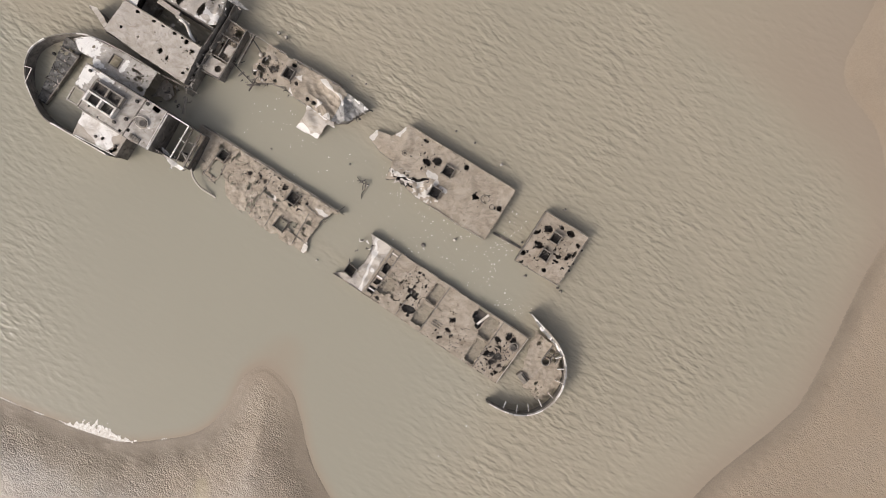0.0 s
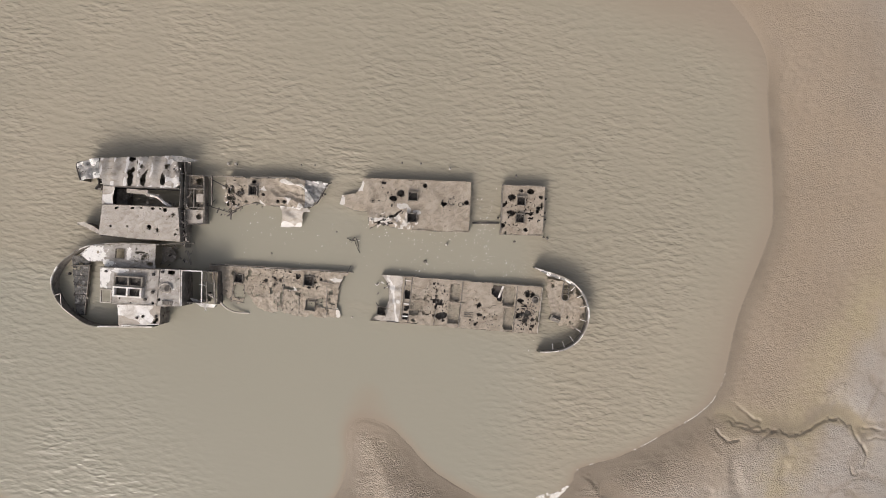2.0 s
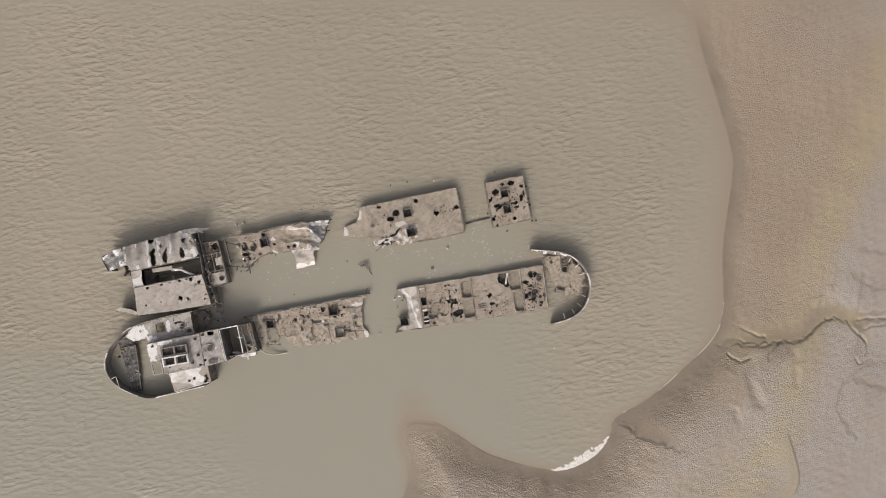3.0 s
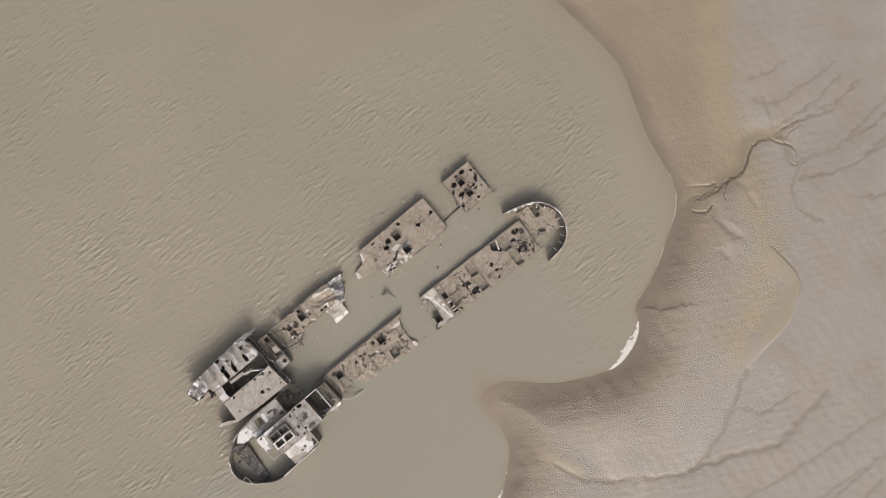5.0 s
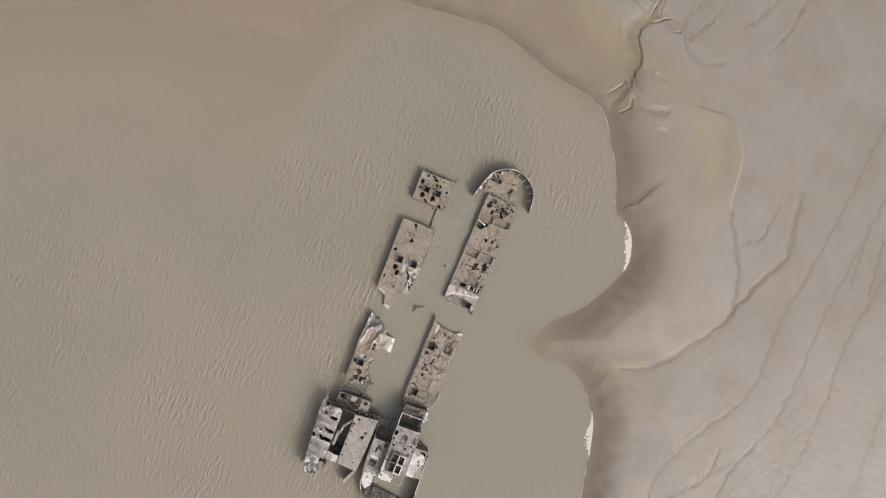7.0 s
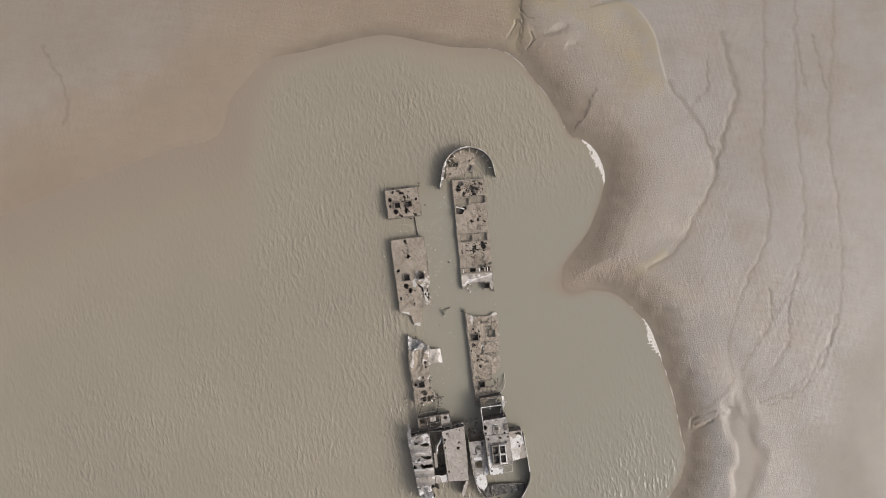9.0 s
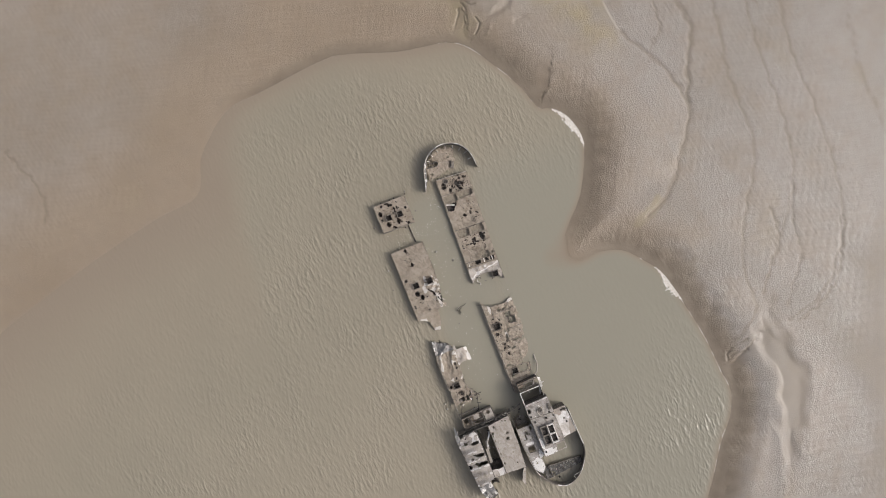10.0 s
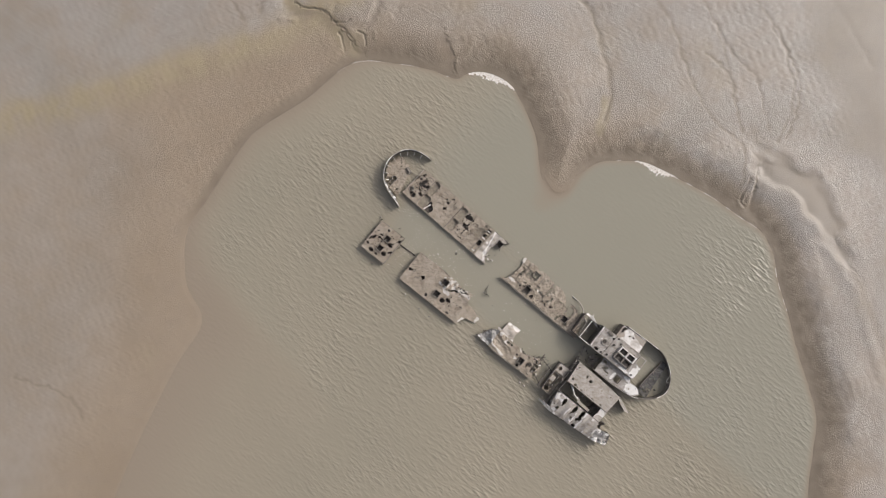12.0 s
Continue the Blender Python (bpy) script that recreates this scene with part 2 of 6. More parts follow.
BASIN = SHORE + [np.array((-2500.0, 1500.0)), np.array((-500.0, 3500.0))]
# drains: line, width, depth
DRAINS = [
    ([(43.4, -17), (50, -21.8), (54, -21), (56.5, -19), (59.2, -16.6), (62, -18.2), (64.3, -21), (63.6, -25)], 1.9, 0.13),
    ([(-5.5, -45.5), (-1.2, -52.3), (7, -57.5), (15, -61.4), (24.8, -58), (34, -52)], 0.8, 0.30),
    ([(15, -61.4), (23, -63.5), (30.5, -66.5), (44, -64)], 0.9, 0.30),
    ([(70, -73), (53, -73.6), (31.6, -72.7), (18, -71.5), (2, -72.2), (-12, -65.5), (-21.5, -62), (-32, -61.5), (-37, -55), (-38.8, -51.5)], 0.8, 0.28),
    ([(62, -81), (45.4, -80.2), (23.7, -79.3), (2, -80), (-10, -77), (-20, -70)], 0.7, 0.2),
    ([(60, -90), (21.5, -86), (7.3, -87.2), (-10, -87.2), (-21.3, -84.9), (-32.5, -77), (-36, -68)], 0.7, 0.26),
    ([(50, -104), (15.4, -99), (0, -100), (-14, -100.8), (-40, -94)], 0.7, 0.22),
    ([(-31, -66), (-33.1, -65), (-39.9, -64.4), (-47.7, -65.0), (-55.5, -64), (-62.3, -61.2), (-69.9, -57.2), (-77.8, -53.7), (-89.2, -48)], 3.0, 0.29),
    ([(63.9, -19), (65.7, -19.1), (68.6, -19.6), (76, -20.5)], 0.5, 0.25),
    ([(64, -19), (65.1, -15.8), (66, -12)], 0.6, 0.25),
]
# thin threads of water across the upper flat
THREADS = [
    [(64.6, -11.8), (67.2, -14.0), (70.0, -14.6), (73.8, -14.4), (77.0, -14.7), (80.9, -14.4)],
    [(64.8, -18.2), (68.2, -18.3), (73.3, -18.5), (77.0, -17.7), (80.2, -17.1)],
    [(64.3, -19.7), (69.3, -19.6), (73.0, -20.9), (75.7, -21.4), (78.7, -20.6), (82.7, -20.0)],
    [(64.0, -26.5), (67.0, -26.1), (71.1, -27.8), (75.2, -27.4), (79.4, -26.8), (84.4, -25.6), (88.1, -24.7)],
    [(63.1, -28.6), (68.1, -31.0), (72.1, -32.2), (76.5, -32.2), (81.8, -31.4), (86.6, -31.8), (91.9, -31.9)],
    [(75.1, -27.8), (78.5, -28.3), (84.2, -28.0), (89.2, -27.9)],
    [(64.0, -26.5), (60.4, -29.8), (59.7, -33.7), (61.9, -37.8)],
    [(70.3, -38.1), (75.7, -41.0), (80.1, -41.8), (86.6, -41.5), (91.3, -42.7)],
    [(69.3, -45.7), (73.2, -46.8), (76.4, -47.1), (78.8, -47.3), (85.2, -47.9)],
    [(81.8, -38.8), (85.8, -39.3), (90.2, -39.6), (94.5, -39.4)],
    [(65.7, -7.8), (69.7, -8.9), (73.3, -8.8)],
    [(85.0, -32.5), (90.6, -33.0), (93.8, -33.3)],
    [(26.5, -55.8), (29.8, -58.0), (31.7, -60.1), (35.7, -60.5), (39.9, -60.7)],
    [(30.6, -81.9), (34.1, -81.1), (37.6, -80.5), (41.2, -80.4)],
    [(31.2, -85.8), (36.0, -84.8), (42.5, -83.7)],
    [(76.2, -31.7), (80.5, -33.3), (84.8, -34.9)],
    [(49.1, 82.5), (45.0, 80.7), (41.0, 78.6), (35.5, 77.8), (32.0, 79.0)],
    [(-11.7, -71.3), (-15.6, -71.7), (-19.5, -71.1), (-22.9, -68.4), (-29.0, -64.0)],
    [(-8.0, -77.5), (-16.6, -75.1), (-23.5, -74.9), (-28.6, -71.3), (-32.9, -68.6)],
    [(-18.3, -85.3), (-25.5, -83.3), (-31.5, -79.9), (-34.9, -74.9), (-37.0, -69.9)],
]
# undercut edges: the mud on the left of each line lies lower
CREEK = [(43.4, -20.7), (48, -21), (51.9, -21.1), (53.9, -21.3), (56.3, -20.3), (58.8, -18.7), (60.5, -18.4), (62.4, -19.3), (63.6, -20.9)]
CUSP = [(22.6, -30.0), (24.4, -30.6), (26, -31.3), (27.2, -33.1), (28.4, -34.1), (30.7, -35.1)]
BREACH = [(-37.4, -60.4), (-38.6, -58), (-39.5, -56), (-40.6, -54.8), (-41.3, -52.8), (-41.0, -51.2)]
SCARP = [(51, -36), (51.8, -44), (46, -49), (38, -50.8), (33, -52)]
PALE_EDGE = [(-54, -60), (-56.8, -59.3), (-64.1, -57.2), (-70.4, -55.7), (-78.9, -50.8), (-86.3, -46.6)]
BED = [(44, -20), (48, -20.1), (51, -20.5), (53.9, -20.2), (56.4, -19), (58, -17.9), (60.7, -17.6), (62.8, -18.6), (64.3, -20)]
# open cracks and slumped edges in the mud
CRACKS = [
    [(44.8, -17.5), (46.6, -18.6), (48.1, -19.6), (49.2, -20.0)], [(44.1, -19.5), (45.2, -19.9), (46.0, -20.5)],
    [(43.1, -21.9), (44.1, -22.9), (44.9, -23.4), (46.4, -22.9)], [(51.1, -21.2), (49.6, -22.2), (49.2, -23.7)],
    [(45.4, -20.9), (48.8, -21.3), (51.6, -21.1), (54.0, -21.4), (56.2, -20.4), (57.8, -19.1), (59.2, -18.5), (60.6, -18.5), (61.8, -19.1), (62.9, -19.8), (63.9, -21.2)],
    [(64.1, -21.4), (65.1, -22.2), (65.2, -24.3), (64.1, -26.2), (63.2, -25.1)], [(64.4, -19.1), (66.4, -19.0), (68.9, -19.4)], [(65.1, -20.7), (66.7, -20.3), (68.8, -20.3)],
    [(23.6, -30.4), (24.9, -31.2), (26.2, -31.8), (26.7, -32.7), (27.3, -33.5)],
    [(-36.5, -61.1), (-38.2, -58.5), (-40.1, -56.1), (-40.8, -53.4), (-40.7, -50.8)], [(-37.1, -57.8), (-38.1, -55.0), (-38.9, -53.2), (-40.5, -53.0)], [(-39.6, -57.4), (-39.4, -55.2), (-39.9, -53.6)],
]
# slumped hollows: line, width, depth
HOLLOWS = [([(46.7, -23.6), (45.8, -25.8), (46.3, -28.6), (47.0, -30.2)], 0.9, 0.30), ([(53.2, -26.2), (53.1, -27.4)], 0.7, 0.22), ([(43.0, -31.0), (43.2, -32.6)], 0.8, 0.22),
           ([(53.0, -22.4), (53.6, -24.0)], 0.7, 0.15), ([(46.9, -26.9), (47.8, -28.4)], 0.35, -0.06), ([(42.2, -24.1), (43.4, -25.3)], 0.35, -0.07), ([(58.4, -15.2), (58.7, -14.8)], 0.6, -0.18), ([(60.2, -13.9), (60.5, -13.3)], 0.5, -0.15)]
POOL = [(-32.9, -62.3), (-37.5, -65.4), (-42.4, -67.4), (-48.4, -68.1), (-55.3, -66.2), (-61.2, -61.7), (-67.2, -58.9), (-66.1, -57.9), (-60.3, -59.1), (-55.5, -59.7), (-50.0, -61.2), (-44.8, -61.3), (-39.1, -60.2), (-36.3, -60.0)]
SLICK = [(-12, -112), (-19.8, -95.5), (-31.6, -87), (-41.8, -79.5), (-53, -83), (-72, -78), (-112, -70), (-112, -112)]
ALGA = [(104, 68), (89.4, 44.3), (82.6, 33.7), (76.2, 22.6), (70.3, 11.1), (63.9, 0), (59.4, -9), (57.2, -14), (54, -24), (50.5, -34.5), (43, -42.5), (34, -47)]


def warped(n, half, far):
    t = np.linspace(-1, 1, n)
    return np.sign(t) * (half * np.abs(t) * 1.0 + (far - half) * np.abs(t) ** 40)


def lumps(X, Y, scale, seed):
    """Smooth value noise over a grid, by sums of sines."""
    rng = np.random.RandomState(seed)
    z = np.zeros(X.shape)
    for _ in range(14):
        a, k, ph = rng.uniform(0, 2 * np.pi), rng.uniform(0.5, 1.6) / scale, rng.uniform(0, 2 * np.pi)
        p, q = X[:1] * np.cos(a) * k * 2 * np.pi + ph, Y[:, :1] * np.sin(a) * k * 2 * np.pi
        z += np.sin(p) * np.cos(q) + np.cos(p) * np.sin(q)
    return z / 5.3


def side_distance(X, Y, line):
    """Distance to a line, positive on its left."""
    best, side = np.full(X.shape, 1e9), np.zeros(X.shape)
    for a, b in zip(line[:-1], line[1:]):
        d = b - a
        t = np.clip(((X - a[0]) * d[0] + (Y - a[1]) * d[1]) / (d @ d + 1e-12), 0, 1)
        q = (X - a[0] - t * d[0]) ** 2 + (Y - a[1] - t * d[1]) ** 2
        near = q < best
        best = np.where(near, q, best)
        side = np.where(near, np.sign(d[0] * (Y - a[1]) - d[1] * (X - a[0])), side)
    return np.sqrt(best) * side


def land(X, Y):
    """Height of the mud over the water, how wet it is with painted shade included, how yellow with algae, and how far
    it belongs to the grey upper flat.
    """
    d = line_distance(X, Y, SHORE)
    wob = lumps(X, Y, 5.0, 4)
    d = np.where(within(X, Y, BASIN), -d, d)
    north = step(Y, 24, 42)
    east = np.maximum(step(Y, -26, -14) * step(X, 5, 30), north)
    spit = np.exp(-(((X + 4) / 9.0) ** 2 + ((Y + 36) / 12.0) ** 2))
    bank = 1.55 * step(d + 0.3 * wob, -0.3, 8.5) - 0.95 * step(d, 9, 24) + 0.16 * lumps(X, Y, 13, 8) * step(d, 1, 8) * (1 - 0.7 * step(d, 11, 22))
    shelf = 0.42 * step(d + 0.3 * wob, -3, 12) + 0.55 * step(d, 8, 22) + 0.07 * lumps(X, Y, 10, 9) * step(d, 2, 12)
    shelf = shelf * (1 - 0.6 * north)
    low = 1 - 0.75 * np.exp(-(((X + 8) / 6.0) ** 2 + ((Y + 28) / 6.5) ** 2))
    up = bank * low * (1 - east) + shelf * east
    slope = 0.30 * (1 - east) + 0.065 * east
    slope = slope * (1 - north) + 0.010 * north
    tip = np.exp(-(((X + 8) / 5.5) ** 2 + ((Y + 23) / 6.0) ** 2))
    down = -1.7 * (1 - np.exp(np.minimum(d, 0) * slope * (1 - 0.85 * tip) / 1.7))
    h = np.where(d > 0, np.maximum(up, 0.02 * np.minimum(d, 1)), down)
    # wet shore mud; its wide dark band also paints the bank slope's shade
    wet_shade = 0.9 * step(-d, -6.2 - 1.2 * wob, -1.2)
    wet_shade = wet_shade * (1 - east) + east * (1 - north) * step(-d, -3.4 - 0.7 * wob, 0.2) + 0.0 * north
    wet_shade = wet_shade * (1 - 0.9 * north) * (0.25 + 0.75 * low)
    land_side = step(d, 0.3, 2.5)
    alga_line = near_line(X, Y, smooth_line(ALGA, 5), 14)
    outer = within(X, Y, smooth_line(ALGA, 5) + [np.array((20.0, -52.0)), np.array((0.0, -56.0)), np.array((-40.0, -60.0)), np.array((-150.0, -40.0)),
                                                np.array((-150.0, -400.0)), np.array((400.0, -400.0)), np.array((400.0, 60.0))])
    flat = np.where(outer, step(alga_line, -1.0, 5.0), 0.0)
    flat = np.maximum(flat, step(d, 6, 14) * step(-Y, 20, 28) * 0.8)
    flat = np.maximum(flat, 0.55 * step(Y, 18, 34) * step(d, 8, 22))
    wx, wy = X + 0.35 * lumps(X, Y, 5.0, 51), Y + 0.35 * lumps(X, Y, 5.0, 52)
    for line, width, depth in DRAINS:
        q = near_line(wx, wy, smooth_line(line, 5), 5 * width + 2) * (1 + 0.25 * lumps(X, Y, 3.0, 12))
        k = 0.36 if depth < 0.3 else (0.6 if depth == 0.30 else 1.0)
        width, depth = width * (0.3 + 0.7 * k), depth * k * k
        cut = np.exp(-(q / width) ** 2) + (0.12 + 0.18 * k) * np.exp(-(q / (3.5 * width)) ** 2)
        h = h - depth * cut * land_side
        wet_shade = np.maximum(wet_shade, (0.35 + 0.35 * k) * np.exp(-(q / (width * 0.9)) ** 2) * land_side)
    tx, ty = X + 0.35 * lumps(X, Y, 2.2, 53), Y + 0.35 * lumps(X, Y, 2.2, 54)
    for k, line in enumerate(THREADS):
        q = near_line(tx, ty, smooth_line(line, 3), 4) * (1 + 0.4 * lumps(X, Y, 2.5, 13))
        h = h - 0.06 * np.exp(-(q / 0.36) ** 2)
        wet_shade = np.maximum(wet_shade, (0.42 + 0.1 * (k % 3)) * np.exp(-(q / 0.34) ** 2))
    scarp = -near_line(X, Y, smooth_line(SCARP, 5), 8, side_distance)
    brow = step(scarp, -0.25, 0.25) * (1 - step(scarp, 1.0, 5.0)) * step(X, 32, 38) * step(-Y, 34, 38)
    h = h + 0.22 * brow
    q = near_line(X, Y, smooth_line(PALE_EDGE, 5))
    h = h + 0.22 * np.exp(-(q / 1.4) ** 2)
    h = h + 0.16 * np.exp(-(alga_line / 3.0) ** 2) * step(d, 2, 6)
    for line, width, depth in HOLLOWS:
        q = near_line(X, Y, line, 4) * (1 + 0.2 * lumps(X, Y, 2.0, 14))
        h = h - depth * np.exp(-(q / width) ** 2)
    alga = 0.9 * np.exp(-((alga_line + 0.9 * lumps(X, Y, 9, 15)) / 3.4) ** 2)
    alga = np.maximum(alga, 0.35 * step(lumps(X, Y, 18, 22), 0.7, 1.7))
    smooth = 0.8 * brow
    for line, wide, deep, reach, split in ((CREEK, 2.9, 0.22, 2.0, 0.06), (CUSP, 3.2, 0.14, 0.8, 0.0), (BREACH, 2.2, 0.24, 1.2, 0.16)):
        q = near_line(X + 0.25 * lumps(X, Y, 1.8, 61), Y + 0.25 * lumps(X, Y, 1.8, 62), smooth_line(line, 5), 8, side_distance)
        end = 1.0
        for p in (line[0], line[-1]):
            end = end * step(np.hypot(X - p[0], Y - p[1]), 0.2, reach)
        floor_of = step(q, -0.05, 0.20) * (1 - step(q, wide * 0.35, wide * 1.6)) * end
        crack = np.exp(-((q - 0.12) / 0.22) ** 2) * np.clip(0.6 + 0.8 * lumps(X, Y, 3.0, 63), 0, 1.2) * end
        h = h - (deep * floor_of + split * crack) * land_side
        smooth = np.maximum(smooth, floor_of)
    bed = 1 - step(near_line(X, Y, smooth_line(BED, 4), 4) + 0.3 * lumps(X, Y, 2.4, 64), 0.9, 1.9)
    delta = 1 - step(near_line(X, Y, [(-3.0, -48.8), (-4.8, -46.3), (-6.3, -43.2)], 4) + 0.4 * lumps(X, Y, 2.4, 65), 0.5, 1.8)
    smooth = np.maximum(smooth, np.maximum(bed, 0.8 * delta))
    alga = np.maximum(alga, np.maximum(0.95 * bed, 0.7 * delta))
    wet_shade = np.maximum(wet_shade, 0.25 * bed)
    sag = 0.0
    for line in CRACKS:
        q = near_line(X + 0.12 * lumps(X, Y, 1.2, 66), Y + 0.12 * lumps(X, Y, 1.2, 67), smooth_line(line, 4), 3)
        sag = np.maximum(sag, np.exp(-(q / 0.16) ** 2) * np.clip(0.75 + 0.5 * lumps(X, Y, 2.6, 68), 0.1, 1.2))
    h = h - 0.27 * sag * land_side
    # shade inside the cracks, painted with the soaked mud colour
    wet_shade = np.maximum(wet_shade, np.minimum(1.0, 0.9 * sag))
    pool = area(X, Y, [np.array(p) for p in POOL], 1.5, 69)
    slick = area(X, Y, [np.array(p) for p in SLICK], 8.0, 70)
    h = h + (0.5 - h) * 0.5 * pool
    wet_shade = np.maximum(wet_shade, np.maximum(0.6 * pool, 0.7 * slick))
    smooth = np.maximum(smooth, np.maximum(pool, slick))
    mouth = np.exp(-((X - 46) / 3.5) ** 2 - ((Y + 20.5) / 3.2) ** 2)
    smooth = np.maximum(smooth, 0.8 * mouth)
    alga = np.maximum(alga, 0.85 * smooth * step(X, 34, 42))
    rills = lumps(X * 1.0, Y * 2.6, 1.5, 33) * 0.014
    h = h + (0.022 * lumps(X, Y, 1.5, 31) + rills) * land_side * (1 - smooth)
    h = np.where(d > 0.6, np.maximum(h, 0.04 + 0.012 * np.minimum(d, 12)), h)
    grit = step(d, 0.8, 3.6) * (1 - 0.82 * step(d, 14, 34)) * (1 - 0.85 * step(Y, 28, 52)) * (1 - 0.9 * smooth)
    grit = grit * (1 - 0.4 * east * (1 - north)) * (1 - 0.6 * np.clip(wet_shade - 0.3, 0, 1)) + 0.06
    flat = np.maximum(flat, 0.95 * step(d, 2.5, 7) * step(-X, 8, 16) * step(-Y, 24, 34))
    flat = np.where(Y < -22, np.maximum(flat, 0.75 * step(d, 3, 13)), flat)
    return h, wet_shade, alga, flat, grit, d


def sheet(name, xs, ys, Z, attrs, material, label, category):
    nx, ny = len(xs), len(ys)
    X, Y = np.meshgrid(xs, ys)
    co = np.stack([X.ravel(), Y.ravel(), Z.ravel()], 1)
    i = (np.arange(ny - 1)[:, None] * nx + np.arange(nx - 1)[None]).ravel()
    quads = np.stack([i, i + 1, i + nx + 1, i + nx], 1)
    me = bpy.data.meshes.new(name)
    me.vertices.add(len(co))
    me.vertices.foreach_set("co", co.ravel())
    me.loops.add(quads.size)
    me.loops.foreach_set("vertex_index", quads.ravel())
    me.polygons.add(len(quads))
    me.polygons.foreach_set("loop_start", np.arange(0, quads.size, 4))
    me.polygons.foreach_set("use_smooth", np.ones(len(quads), bool))
    me.update(calc_edges=True)
    for key, values in attrs.items():
        me.attributes.new(key, "FLOAT", "POINT").data.foreach_set("value", values.ravel().astype(np.float32))
    me.materials.append(material)
    return tagged(new(name, me), label, category, kind="structure")


def finer(values, lo, hi, gain):
    """The same reach of a grid line, its steps closer between lo and hi."""
    weight = np.where((values[:-1] > lo) & (values[:-1] < hi), gain, 1.0)
    s = np.concatenate([[0.0], np.cumsum(weight)])
    return np.interp(np.linspace(0, s[-1], len(values)), s, values)


gx, gy = finer(warped(980, 112, 3200), 40, 68, 1.8), finer(warped(980, 112, 3200), -64, -14, 1.5)
GX, GY = np.meshgrid(gx, gy)
GH, GW, GA, GF, GG, GD = land(GX, GY)
sheet("ground", gx, gy, GH, {"wet_shade": GW, "alga": GA, "flat": GF, "grit": GG}, m_ground,
      "rippled grey-brown tidal mud flat with drain channels", "mud flat")
wx = warped(420, 125, 3200)
WX, WY = np.meshgrid(wx, wx)
WH, _, _, _, _, WD = land(WX, WY)
green = step(-WY, 6, 14) * step(28 - WX, 0, 24)
lee = green * step(26 - WX, 0, 22) * (1 - 0.75 * step(-WX - 0.6 * WY, 48, 68))
between = step(WY, -12, -9) * step(6 - WY, 0, 4) * step(WX + 42, 0, 6) * step(16 - WX, 0, 6)
lee = np.maximum(np.maximum(lee, between), 0.2 * step(WX - 0.25 * WY, 22, 34) * step(-WY, -6, 4))
green = np.maximum(green, 0.8 * between)
sheet("water", wx, wx, np.zeros(WX.shape), {"depth": np.maximum(-WH, 0), "calm": 0.93 * np.clip(lee, 0, 1), "lee": green}, m_water,
      "opaque tan silty river water with small wind ripples", "water")


# ---- building blocks for the wreck ----
WATER_BED = -1.9


class Site:
    """A plan of one wreck section: its own axes, laid into the world."""

    def __init__(self, x, y, turn):
        self.m = pose(x, y, 0, 0, 0, turn)


def thing(site, name, u, v, label, category, group="", drop=0.0, squat=1.0):
    """An Empty at (u, v) of the site; its parts are built in the site's axes."""
    ob = new(name)
    ob.matrix_world = site.m @ Matrix.Translation((u, v, -drop)) @ Matrix.Diagonal((1, 1, squat, 1))
    ob["cu"], ob["cv"] = u, v
    return tagged(ob, label, category, group)


def offset_of(ob):
    while "cu" not in ob and ob.parent:
        ob = ob.parent
    return ob["cu"], ob["cv"]


def part(name, bm, material, parent, label="", smooth=False):
    if isinstance(bm, bpy.types.Mesh):
        me = bm
    else:
        me = bpy.data.meshes.new(name)
        bmesh.ops.recalc_face_normals(bm, faces=bm.faces)
        bm.to_mesh(me)
        bm.free()
    cu, cv = offset_of(parent)
    me.transform(Matrix.Translation((-cu, -cv, 0)))
    if smooth:
        me.polygons.foreach_set("use_smooth", np.ones(len(me.polygons), bool))
    me.materials.append(material)
    ob = new(name, me)
    ob.parent = parent
    if label:
        tagged(ob, label)
    return ob


def n2(u, v, s, seed=0.0):
    return noise.noise((u * s, v * s, seed * 7.31 + 0.5))


def in_poly(poly):
    def f(u, v):
        c = False
        for (a, b), (p, q) in zip(poly, poly[1:] + poly[:1]):
            if (b > v) != (q > v) and u < (p - a) * (v - b) / (q - b) + a:
                c = not c
        return c
    return f


def torn(poly, rough=0.25, seed=1.0):
    """Inside an outline whose edge is eaten away unevenly."""
    f = in_poly(poly)

    def g(u, v):
        return f(u + rough * n2(u, v, 1.1, seed) + 0.4 * rough * n2(u, v, 4.0, seed + 3),
                 v + rough * n2(u, v, 1.1, seed + 9) + 0.4 * rough * n2(u, v, 4.0, seed + 5))
    return g


